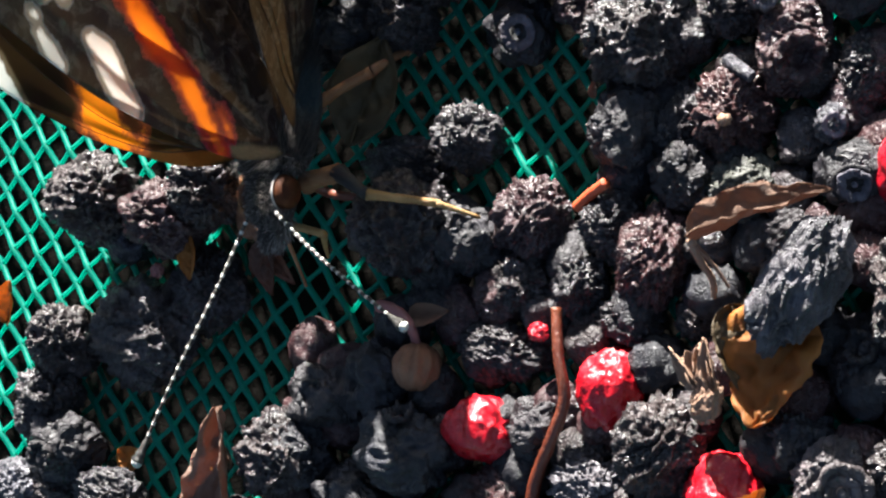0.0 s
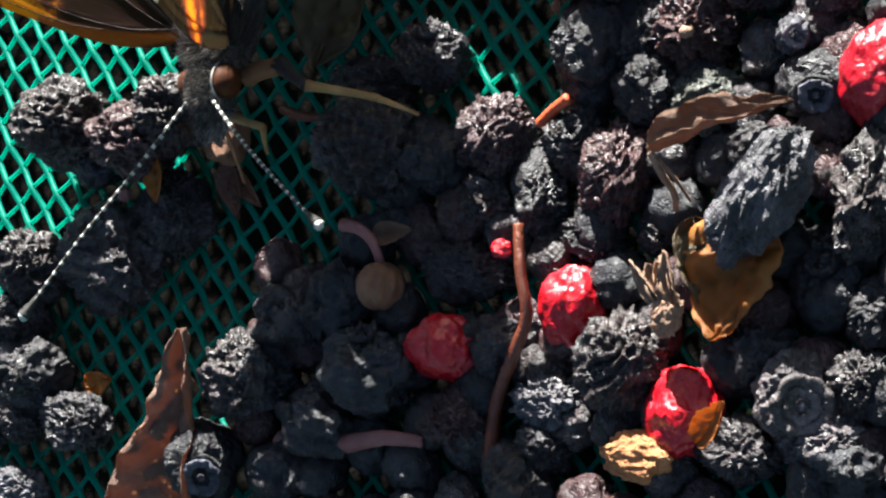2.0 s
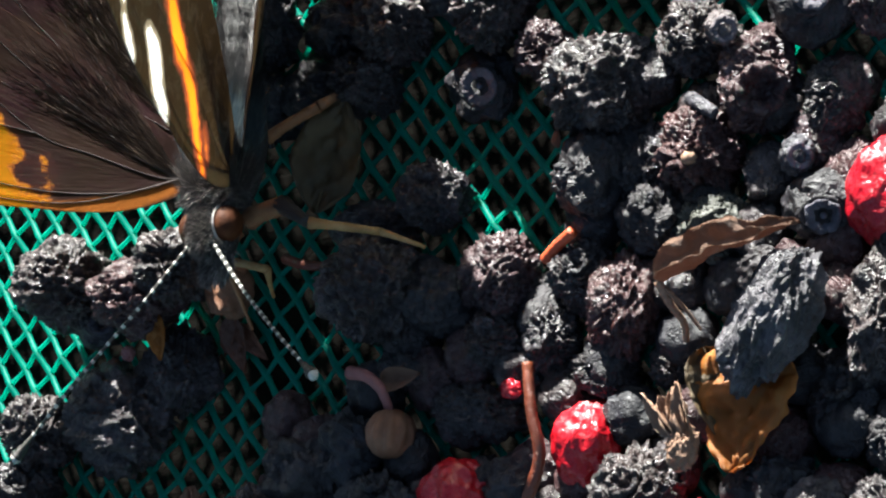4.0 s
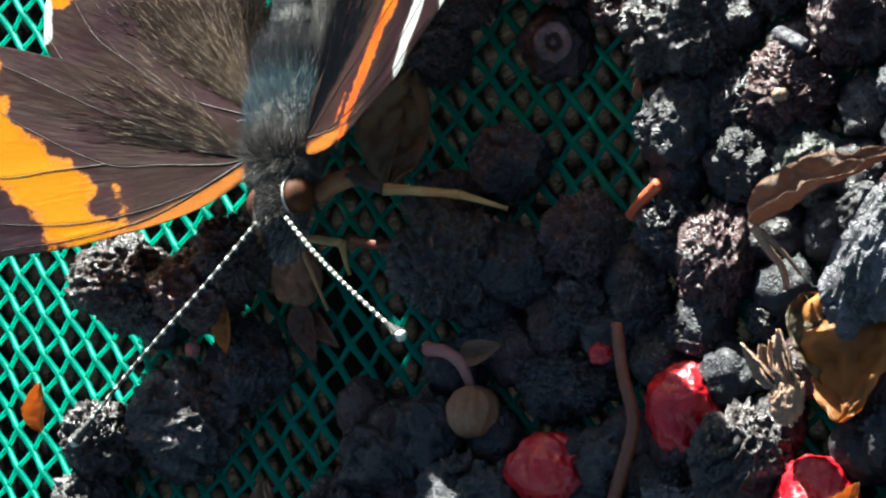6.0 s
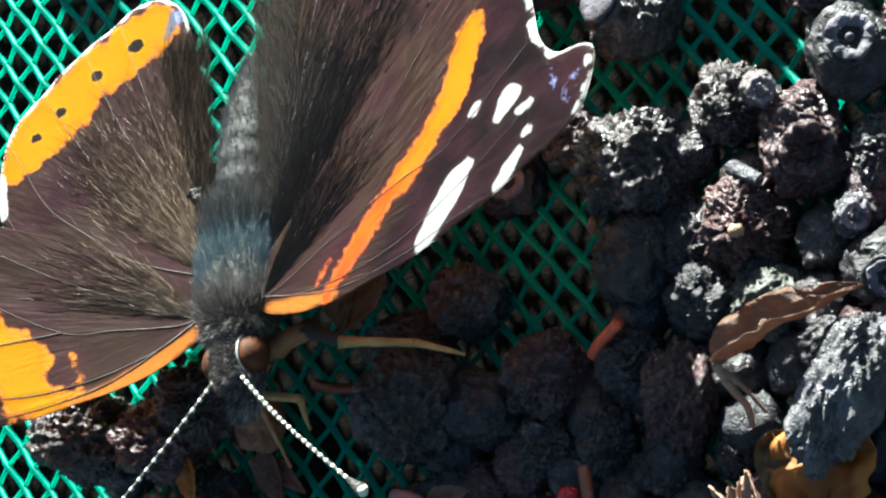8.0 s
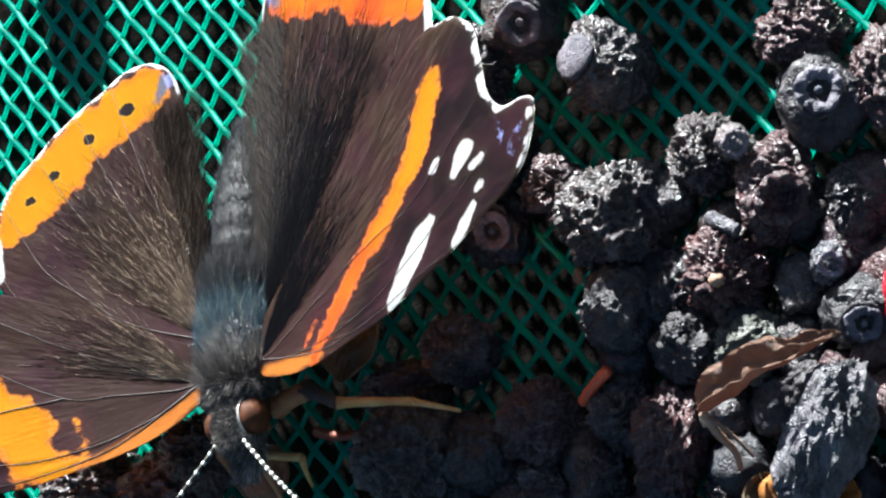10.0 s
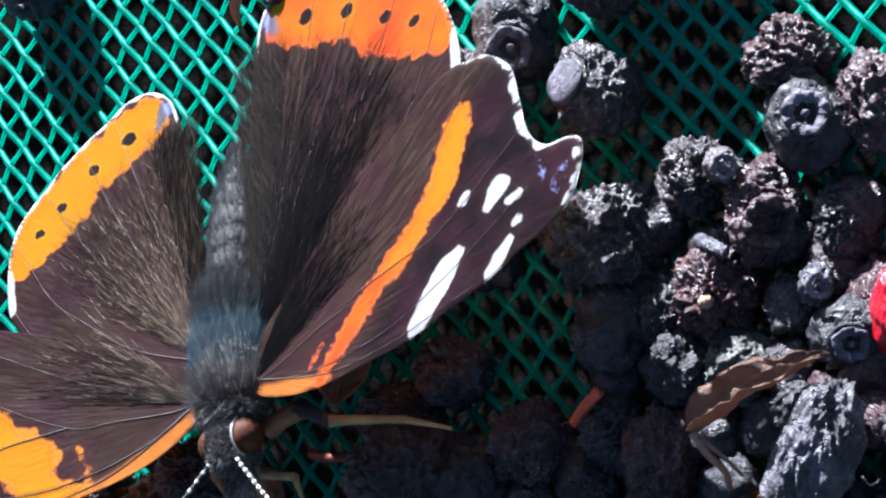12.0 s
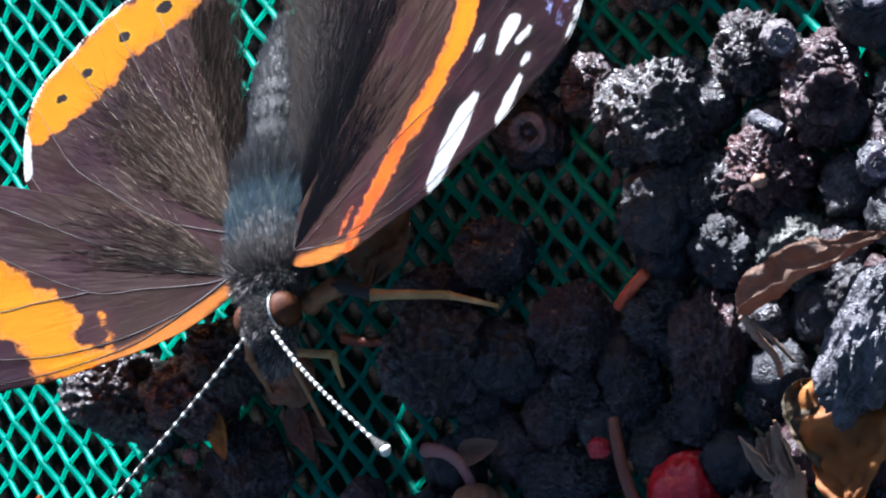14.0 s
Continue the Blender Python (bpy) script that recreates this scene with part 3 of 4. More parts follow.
leaf((-53.6, -25.0, 1.6), (-52.4, -21.4, 2.6), 2.2, 0.4, 0.8, 12, ORANGE_LEAF, "orange red dry leaf scrap")
leaf((14.8, -26.6, 5.0), (17.0, -23.4, 5.4), 1.9, 0.5, 0.7, 13, ORANGE_LEAF, "torn orange leaf scrap on a red berry", ragged=0.3)
leaf((-14.2, -17.8, 3.6), (-10.8, -16.8, 3.2), 1.6, 0.5, 0.8, 14, BROWN_LEAF, "small curled brown leaf scrap")
leaf((-30.4, 22.6, 4.4), (-35.6, 19.0, 1.0), 1.6, -0.7, 0.5, 15, BROWN_LEAF, "narrow brown bent dry leaf", tip=0.4)
leaf((15.3, -22.9, 1.2), (16.6, -21.6, 2.2), 1.0, 0.2, 0.3, 16, GREEN_BIT, "small green leaf bit")
leaf((16.2, -24.6, 1.6), (17.0, -23.8, 1.9), 0.8, 0.2, 0.3, 17, GREEN_BIT, "small green leaf bit")
leaf((15.0, -17.6, 0.8), (15.4, -16.6, 1.2), 0.8, 0.2, 0.3, 18, GREEN_BIT, "small green leaf bit")
stem([(-1.8, -15.1, 4.6), (-0.9, -18.1, 4.7), (-0.1, -21.0, 4.2), (-1.0, -24.1, 3.6), (-2.2, -27.3, 2.6), (-2.4, -31.6, 1.8)], 0.36, 0.50, STEM_RED, "long bent reddish brown stem")
stem([(-2.9, -8.2, 2.6), (-1.6, -7.2, 3.3), (-0.3, -6.3, 3.8)], 0.42, 0.38, STEM_ORANGE, "short orange stalk piece")
stem([(-20.4, -33.4, 1.3), (-17.5, -33.3, 2.0), (-13.8, -32.3, 2.7), (-10.4, -31.2, 3.1), (-7.6, -30.9, 2.5)], 0.95, 0.42, STEM_PINK, "pinkish brown curved dry stem")
stem([(8.0, 18.0, 0.8), (9.3, 18.6, 1.3), (10.4, 19.3, 2.2)], 0.3, 0.45, STEM_RED, "short reddish dry twig")
stem([(8.2, -9.0, 6.1), (8.8, -10.2, 5.4), (9.3, -11.3, 4.2), (9.2, -12.4, 3.4)], 0.30, 0.20, HUSK, "thin pale curled dry stalk")
stem([(8.6, -9.3, 5.9), (9.7, -10.4, 5.0), (10.5, -11.6, 4.0)], 0.18, 0.10, HUSK, "thin pale curled dry stalk")
stem([(12.5, 5.8, 0.6), (12.6, 4.6, 0.9), (12.7, 3.5, 0.6)], 0.34, 0.30, YELLOW, "short yellow stalk between dried berries")
stem([(7.1, 2.9, 3.6), (8.2, 2.5, 4.0), (9.3, 2.0, 4.0)], 0.52, 0.42, POD_SKIN, "short pale grey dry stalk")
stem([(-26.4, -10.1, 0.9), (-24.2, -10.4, 1.2), (-22.0, -10.2, 0.9)], 0.40, 0.30, STEM_RED, "dark red stem lying on the net")
stem([(8.0, -0.9, 4.2), (8.3, -1.1, 5.0)], 0.55, 0.35, HUSK, "tan stub of a fruit stalk")
leaf((-3.4, -0.8, 2.4), (-3.2, 0.5, 2.8), 0.7, 0.3, 0.6, 21, CURL_LEAF, "tiny pale dry leaf fleck")
leaf((-1.0, -4.0, 3.6), (0.4, -1.8, 4.4), 1.5, 0.5, 0.9, 22, POD_SKIN, "silvery torn berry skin scrap")
leaf((-9.6, -14.2, 1.6), (-6.8, -13.6, 1.4), 1.5, 0.2, 0.3, 23, ORANGE_LEAF, "small orange brown leaf scrap")
berry(-3.5, -17.0, 3.6, 0.75, 0.6, 0.55, 93, RED_SKIN, "tiny bright red berry scrap", "red_scrap", deep=0.2, group="plant scraps", level=5)
ringlet(9.2, 7.3, 2.2, 1.1, 1.0, 0.9, 310)

pod = berry(15.9, -10.4, 5.0, 2.3, 4.3, 2.2, 77, POD_SKIN, "long grey shrivelled seed pod on an orange leaf", "seed_pod", deep=0.26, freq=2.3, turn=-20, group="plant scraps", lumps=0.30)
part("end_scar", mesh_of("end_scar", *ring_mesh(0.75, 0.4, 5, 0.5, 78, 0.1), POD_SKIN), pod, "dark sunken end scar", Matrix.Translation(Vector((-0.3, -3.9, 0.9)) * MM) @ Vector((0, -0.8, 0.6)).to_track_quat("Z", "Y").to_matrix().to_4x4())


def capsule():
    """A round ribbed seed capsule on a curved stalk."""
    verts, faces = BALLS[4]
    out = []
    for v in verts:
        a = math.atan2(v.x, v.z)
        s = 1 + 0.2 * (abs(math.cos(5.5 * a)) ** 0.6 - 0.7) * (1 - v.y * v.y) + 0.05 * noise.noise(v * 2) + 0.02 * noise.noise(v * 4)
        out.append(v * (1.72 * s * MM))
    ob = new("seed_capsule", mesh_of("seed_capsule", out, faces, CAPSULE_SKIN))
    ob.location = Vector((-13.2, -21.1, 3.0)) * MM
    tagged(ob, "tan ribbed round seed capsule with a curved stalk", "seed capsule", "plant scraps")
    line = curve_through([(-0.1, 1.5, 0.3), (-0.5, 2.9, 1.2), (-1.4, 3.6, 1.8), (-2.9, 3.7, 1.8)], 8)
    v, f = tube(line, taper(0.30, 0.48, len(line)), 9, 0.05)
    part("stalk", mesh_of("stalk", v, f, STEM_PINK), ob, "curved pinkish brown stalk")


capsule()


def dry_calyx():
    """A dry flower calyx with splayed papery sepals."""
    root = tagged(new("dry_calyx"), "tan papery dry flower calyx with splayed sepals", "dry flower", "plant scraps")
    root.matrix_basis = pose(0.0110, -0.0190, 0.0050) @ Matrix.Diagonal((1.3, 1.3, 1.3, 1))
    v, f = fruit_mesh(5, 0.75, 1.05, 0.75, 5, 0.40, 2.0)
    part("cup", mesh_of("cup", v, f, HUSK), root)
    rng = random.Random(4)
    for k in range(7):
        a = -1.1 + 0.36 * k
        end = Vector((-0.9 + 1.5 * math.sin(a) - 0.4, 2.0 + 0.7 * math.cos(a) + rng.uniform(-0.4, 0.3), rng.uniform(0.2, 1.5)))
        ob = part("sepal", mesh_of("sepal", *blade(rng.uniform(2.0, 2.8), rng.uniform(0.7, 1.15), rng.uniform(-0.8, 0.9), 0.9, k, nu=14, nv=6, crumple=2), HUSK), root)
        ob.matrix_basis = between((0.5 * math.sin(a), 0.5, 0.3), end, roll=rng.uniform(-60, 60))


dry_calyx()


def flower_bud(x, y, z, r, label, material):
    ob = berry(x, y, z, r * 0.8, r, r * 0.8, 91, material, label, "bud", deep=0.12, freq=1.6, group="plant scraps", level=5)
    return ob


flower_bud(-29.9, -13.0, 2.3, 2.0, "orange brown round dry flower bud", CAPSULE_SKIN)
flower_bud(-38.1, -18.4, 3.0, 0.6, "small pinkish dry husk bit", STEM_PINK)
flower_bud(-28.2, 22.4, 3.2, 1.5, "crumpled reddish purple bud", RED_BLACK_SKIN)


# ---- the butterfly ----
def attribute(nt, name):
    n = nt.nodes.new("ShaderNodeAttribute")
    n.attribute_name = name
    return n.outputs["Fac"]


def wing_material(name, inner, outer, band, white, costal, blue, dots, streak, pass_dark, pass_light, glow, mottle=0.0):
    """Wing scales. The fields band, white, costal, blue, dots and far are stored on the wing in millimetres, positive inside."""
    m, nt, bs = node_tree(name)
    tc = nt.nodes.new("ShaderNodeTexCoord")
    grain = noise_out(nt, tc.outputs["Object"], 3500, 3, 0.7)
    ragged = noise_out(nt, tc.outputs["Object"], 1300, 4, 0.7)
    rays = noise_out(nt, tc.outputs["UV"], 1.0, 4, 0.65)
    wide = noise_out(nt, tc.outputs["Object"], 190, 3)

    def inside(field, soft, wobble=0.5):
        edge = sums(nt, "ADD", attribute(nt, field), sums(nt, "MULTIPLY", sums(nt, "SUBTRACT", ragged, 0.5), wobble))
        return sums(nt, "DIVIDE", edge, soft, True)

    far = inside("far", 2.5, 1.0)
    base = mixed(nt, far, inner, outer)
    # purple patches: the sheen of the scales put into the base colour
    base = mixed(nt, ramp(nt, wide, ((0.42, (0, 0, 0)), (0.66, (0.8, 0.8, 0.8)))), base, (inner[0] * 1.15, inner[1] * 0.75, inner[2] * 1.5))
    base = mixed(nt, sums(nt, "MULTIPLY", ramp(nt, rays, ((0.45, (0, 0, 0)), (0.72, (1, 1, 1)))), sums(nt, "SUBTRACT", 0.75, sums(nt, "MULTIPLY", far, 0.6))), base, streak)
    if mottle:
        base = mixed(nt, sums(nt, "MULTIPLY", ramp(nt, noise_out(nt, tc.outputs["Object"], 600, 4, 0.6, 1.2), ((0.5, (0, 0, 0)), (0.62, (1, 1, 1)))), mottle), base, (0.20, 0.16, 0.12))
    base = mixed(nt, inside("costal", 0.4), base, costal)
    lit = inside("band", 0.45, 1.3)
    tone = sums(nt, "ADD", attribute(nt, "warm"), sums(nt, "MULTIPLY", sums(nt, "SUBTRACT", wide, 0.5), 1.6), True)
    deep = sums(nt, "DIVIDE", sums(nt, "ADD", attribute(nt, "band"), sums(nt, "MULTIPLY", sums(nt, "SUBTRACT", ragged, 0.5), 1.6)), 1.0, True)
    tone = sums(nt, "MULTIPLY", tone, sums(nt, "ADD", 0.35, sums(nt, "MULTIPLY", deep, 0.9)), True)
    base = mixed(nt, lit, base, mixed(nt, tone, (band[0], band[1] * 0.5, band[2] * 3), (band[0], band[1] * 1.7, band[2] * 1.5)))
    pale = inside("white", 0.2, 0.5)
    base = mixed(nt, pale, base, white)
    base = mixed(nt, inside("blue", 0.6, 2.2), base, blue)
    spots = inside("dots", 0.15)
    base = mixed(nt, spots, base, dots)
    base = mixed(nt, sums(nt, "MULTIPLY", inside("vein", 0.1, 0.05), 0.12), base, tuple(0.4 * c for c in inner))
    base = mixed(nt, 1.0, base, ramp(nt, grain, ((0.25, (0.72,) * 3), (0.8, (1.2,) * 3))), "MULTIPLY")
    nt.links.new(base, bs.inputs["Base Color"])
    bs.inputs["Roughness"].default_value = 0.55
    bs.inputs["Specular IOR Level"].default_value = 0.02
    bs.inputs["Specular Tint"].default_value = (0.55, 0.42, 1.0, 1)
    first = bumped(nt, bs, rays, 0.00012, 0.5)
    bumped(nt, bs, grain, 0.00006, 0.5, first)
    light = sums(nt, "MULTIPLY", sums(nt, "MAXIMUM", lit, pale), sums(nt, "SUBTRACT", 1.0, spots))
    amount = sums(nt, "ADD", sums(nt, "MULTIPLY", light, pass_light - pass_dark), pass_dark)
    see_through(nt, bs, mixed(nt, spots, mixed(nt, pale, mixed(nt, lit, (0.44, 0.34, 0.21), glow), (0.95, 0.93, 0.88)), (0.05, 0.04, 0.03)), amount)
    return m


UPPER = wing_material("upper wing scales", (0.020, 0.0115, 0.0085), (0.0052, 0.0038, 0.0052), (0.95, 0.29, 0.018), (0.88, 0.85, 0.88), (0.37, 0.12, 0.022), (0.22, 0.24, 0.48), (0.012, 0.009, 0.008), (0.054, 0.036, 0.029), 0.30, 0.84, (1.0, 0.80, 0.05))
UNDER = wing_material("under wing scales", (0.020, 0.015, 0.013), (0.075, 0.055, 0.042), (0.86, 0.06, 0.04), (0.82, 0.82, 0.80), (0.24, 0.16, 0.09), (0.16, 0.18, 0.30), (0.012, 0.010, 0.010), (0.055, 0.046, 0.040), 0.20, 0.86, (1.0, 0.30, 0.18), 0.6)
VEIN = plant_material("brown wing vein", (0.024, 0.015, 0.012), (0.066, 0.045, 0.040), (0.20, 0.145, 0.145), 0.7)


def fur_material(name, a, b, c, half=0.5):
    m, nt, bs = node_tree(name)
    geo = nt.nodes.new("ShaderNodeNewGeometry")
    nt.links.new(ramp(nt, geo.outputs["Random Per Island"], ((0.0, a), (half, b), (1.0, c))), bs.inputs["Base Color"])
    bs.inputs["Roughness"].default_value = 0.42
    return m


FUR_BLUE = fur_material("blue grey body hair", (0.014, 0.026, 0.040), (0.042, 0.072, 0.095), (0.17, 0.19, 0.15), 0.75)
FUR_BROWN = fur_material("brown body hair", (0.007, 0.0072, 0.008), (0.017, 0.017, 0.019), (0.13, 0.12, 0.12), 0.8)
FUR_RUST = fur_material("grey brown body hair", (0.020, 0.018, 0.018), (0.058, 0.050, 0.046), (0.22, 0.19, 0.17), 0.65)
# same wing hair twice: pale strands as glints left, shade coloured in right
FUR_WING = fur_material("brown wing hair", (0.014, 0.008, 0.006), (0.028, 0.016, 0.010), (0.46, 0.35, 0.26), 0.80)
FUR_SHADE = fur_material("shaded brown wing hair", (0.009, 0.006, 0.0045), (0.018, 0.012, 0.009), (0.055, 0.040, 0.030), 0.8)
FUR_GREY = fur_material("silver grey head hair", (0.03, 0.025, 0.023), (0.10, 0.088, 0.080), (0.55, 0.50, 0.46), 0.65)
CHITIN = plant_material("dark body skin", (0.008, 0.008, 0.008), (0.020, 0.019, 0.019), (0.05, 0.045, 0.045), 0.5, 1500)
EYE = plant_material("brown compound eye", (0.022, 0.007, 0.003), (0.075, 0.024, 0.009), (0.14, 0.055, 0.022), 0.6, 2600, 0.00003)
EYE.node_tree.nodes["Principled BSDF"].inputs["Specular IOR Level"].default_value = 0.12
LEG = plant_material("straw yellow leg", (0.20, 0.11, 0.03), (0.40, 0.23, 0.075), (0.56, 0.37, 0.16), 0.45, 1500)
LEG_DARK = plant_material("brown leg", (0.14, 0.05, 0.018), (0.32, 0.14, 0.055), (0.44, 0.22, 0.10), 0.45, 1500)
FEELER_DARK = plant_material("dark feeler joint", (0.012, 0.011, 0.010), (0.03, 0.026, 0.022), (0.05, 0.04, 0.035), 0.4, 2000)
FEELER_PALE = plant_material("pale feeler joint", (0.5, 0.48, 0.44), (0.7, 0.68, 0.62), (0.8, 0.78, 0.72), 0.5, 2000)


def closed_curve(points, steps):
    pts = [Vector((*p, 0)) for p in points]
    n, out = len(pts), []
    for i in range(n):
        a, b, c, d = pts[i - 1], pts[i], pts[(i + 1) % n], pts[(i + 2) % n]
        for k in range(steps):
            t = k / steps
            out.append(0.5 * (2 * b + (c - a) * t + (2 * a - 5 * b + 4 * c - d) * t * t + (3 * b - a - 3 * c + d) * t ** 3))
    return out


def off_line(p, line, halves):
    """How far p lies inside a stroke along line with those half widths; negative outside."""
    best = -1e9
    for i in range(len(line) - 1):
        a, b = Vector(line[i]), Vector(line[i + 1])
        t = max(0.0, min(1.0, (p - a).dot(b - a) / (b - a).length_squared))
        best = max(best, halves[i] + (halves[i + 1] - halves[i]) * t - (p - a - (b - a) * t).length)
    return best


FORE = [(0.9, 3.5), (4.2, 4.7), (7.5, 4.9), (11, 4.6), (14.2, 4.2), (18.8, 3.2), (21.6, 2.3), (23.8, 1.5), (27.2, 0.2), (28.5, -0.7), (29.4, -2.6), (29.5, -4.2), (28.4, -4.8), (26.6, -5.0), (25.3, -6.3), (24.7, -8.8), (24.1, -11.4), (22.5, -13.0), (21.0, -13.4), (17.5, -13.0), (10, -8), (3.5, -2.4), (0.6, 0.6)]
HIND = [(0.3, 1.4), (4, 1.0), (10, -2), (15.6, -7), (18.9, -11.6), (19.3, -14.5), (18.9, -17.2), (17.8, -19.9), (16.1, -21.6), (14.4, -22.5), (12.8, -23.7), (11.0, -24.6), (9.3, -25.4), (7.4, -26.0), (5.6, -26.8), (3.9, -27.0), (2.4, -26.6), (1.1, -25.3), (0.4, -23), (-0.3, -18), (-0.3, -11), (0, -4)]
FORE_BASE, HIND_BASE = (0.9, 2.6), (0.4, -0.4)
FORE_VEINS = [[(0.9, 2.6), (5, 3.6), (11, 3.3), (17, 1.4), (25, -2.6)], [(10.2, -0.6), (13.7, -1.4), (18, -2.6), (25, -7)], [(0.9, 2.6), (2.8, 2.4), (6.7, 0.9), (10.2, -0.6), (15.2, -5.5), (20.6, -12.4)], [(0.9, 2.6), (4, 0.9), (5.9, -1.1), (9.2, -3.9), (14.5, -9.2), (18.4, -12.6)], [(0.9, 2.6), (9, 4.3), (20, 2.6)]]
HIND_VEINS = [[(0.4, -0.4), (3.7, -1.0), (7.4, -3.3), (12.5, -5.6), (16.8, -9.4), (19, -13.4)], [(0.4, -0.4), (4.5, -2.6), (8.3, -5.2), (11.5, -8.5), (14.8, -12.2), (17.6, -18.4)], [(0.4, -0.4), (5, -6.5), (9.5, -13), (14.2, -21.8)], [(0.4, -0.4), (4, -9), (7.6, -17), (10.2, -24.4)], [(0.4, -0.4), (2.6, -9), (4.6, -17), (6.6, -25.6)]]


def wing_fields(kind, p, margin, broad):
    far_out = 1e3
    if kind == "fore":
        band = off_line(p, [(6.9, 4.5), (8.4, 2.9), (9.6, 1.7), (10.9, 0.3), (12.1, -0.7), (13.5, -1.6), (14.8, -2.6), (15.8, -3.7), (16.9, -4.7), (18.0, -5.9), (18.6, -7.7), (19.4, -9.3), (20.1, -10.2)],
                        [0.55, 0.62, 0.8, 0.85, 0.62, 1.12, 0.85, 0.92, 1.0, 1.2, 1.25, 1.1, 0.45])
        if broad:
            band = off_line(p, [(12.2, 4.4), (13.0, 2.6), (13.6, 0.8), (15.0, -1.6), (17.0, -4.6), (17.6, -8.0), (17.2, -11.0)], [1.3, 1.95, 2.25, 2.0, 1.7, 1.6, 1.3])
            band += 0.9 * noise.noise(Vector((p.x * 0.7, p.y * 0.7, 7.0)))
            band = max(band, off_line(p, [(12.0, 4.0), (10.2, 4.0)], [0.7, 0.4]))
            band = max(min(band, Vector(((p.x - 10.9) * 1.15, p.y - 2.0)).length - 1.15), off_line(p, [(9.7, 3.9), (9.55, 2.6), (9.9, 1.2)], [0.3, 0.26, 0.14]))
        band += (0.12 + 0.2 * broad) * noise.noise(Vector((p.x * 0.6, p.y * 0.6, 1.0 + broad))) + 0.16 * noise.noise(Vector((p.x * 1.9, p.y * 1.9, 4.0)))
        band = max(band, off_line(p, [(6.0, 3.4), (6.9, 1.9)], [0.1, 0.16]) if not broad else -9)
        far_x = 5.0 if broad else 0.0
        p = p - Vector((far_x, 0))
        white = max(off_line(p, [(15.2, 3.6), (16.7, 2.0), (18.0, 0.5), (19.1, -0.3)], [0.7, 0.92, 0.95, 0.5]), off_line(p, [(21.6, 2.1), (22.4, 1.3), (23.4, 0.3)], [0.45, 0.55, 0.3]), off_line(p, [(21.5, -2.3), (22.4, -3.4), (22.9, -3.7)], [0.3, 0.72, 0.68]),
                    off_line(p, [(19.45, -3.55), (20.0, -4.05)], [0.34, 0.38]), off_line(p, [(23.4, -2.2), (24.3, -2.5)], [0.34, 0.38]), off_line(p, [(23.8, -0.6), (24.2, -0.9)], [0.28, 0.3]))
        p = p + Vector((far_x, 0))
        for a, b, half in (((23.3, -12.4), (24.0, -11.6), 0.36), ((24.2, -10.3), (24.5, -9.2), 0.42), ((24.7, -7.8), (25.2, -6.4), 0.5), ((26.0, -5.3), (27.4, -5.0), 0.42), ((29.1, -3.5), (29.2, -2.6), 0.34), ((29.0, -2.0), (28.8, -1.4), 0.32), ((28.4, -0.9), (28.0, -0.5), 0.26)):
            white = max(white, off_line(p, [a, b], [half, half]) + 0.25 * noise.noise(Vector((p.x * 1.6, p.y * 1.6, 3))))
        white = max(white, 0.14 + 0.16 * noise.noise(Vector((p.x * 1.5, p.y * 1.5, 8))) - margin if p.x > 19.5 and p.y < -4 else -9)
        costal = off_line(p, [(0.9, 3.2), (5, 4.4), (8.6, 4.7), (14, 4.2)], [0.5, 0.8, 0.65, 0.2]) if broad else off_line(p, [(1.2, 3.5), (4.4, 4.2), (7.6, 4.5)], [0.5, 0.8, 0.35])
        blue = max(off_line(p, [(26.6, -2.4), (25.9, -4.2)], [0.45, 0.3]), off_line(p, [(28.1, -3.0), (27.6, -1.6)], [0.4, 0.35])) - 0.15
        far = off_line(p, [(14.5, 4.6), (21, 0.4), (25.5, -7)], [5.2, 7.0, 7.5])
        dots, veins = -9, FORE_VEINS
    else:
        inner = off_line(p, [(3.6, -24.3), (6.5, -23.3), (9.8, -22.4), (12.3, -20.6), (15.0, -19.0), (17.7, -17.0)], [2.4, 2.6, 2.5, 2.8, 2.7, 1.6])
        band = min(inner + 0.45 * noise.noise(Vector((p.x * 0.8, p.y * 0.8, 6))) + 0.35 * noise.noise(Vector((math.atan2(p.y, p.x) * 16, 0.3, 6))), margin - 0.16)
        white = max(0.30 + 0.12 * math.sin(3.3 * p.x) - margin if p.y < -12.5 and p.x > 0.6 else -9, off_line(p, [(0.5, -23.0), (1.0, -25.4), (2.6, -26.7)], [0.1, 0.3, 0.2]), off_line(p, [(19.0, -13.0), (18.9, -16.2)], [0.5, 0.42]))
        costal, far = -9, off_line(p, [(6, -18.5), (12, -15.0), (16, -10)], [1.2, 2.0, 2.2])
        blue = off_line(p, [(1.7, -24.6), (2.4, -23.4)], [0.9, 0.6])
        dots = max(r - Vector(((p.x - a) * 0.8, p.y - b)).length for a, b, r in ((5.4, -23.4, 0.72), (9.3, -22.2, 0.62), (12.9, -20.2, 0.58), (15.5, -18.8, 0.55)))
        veins = HIND_VEINS
    vein = max(off_line(p, v, [0.12] * len(v)) for v in veins)
    if kind == "fore":
        band, white = band + 0.12, white + 0.05
    # left bands turned yellower: the strong sun on them is put into the colour
    warm = (p.x - 5.5) / 14.0 if kind == "fore" and not broad else 0.32 + 0.68 * min(1.0, 1.7 * broad)
    return dict(band=band, white=white, costal=costal, blue=blue, far=far, dots=dots, vein=vein, warm=warm)


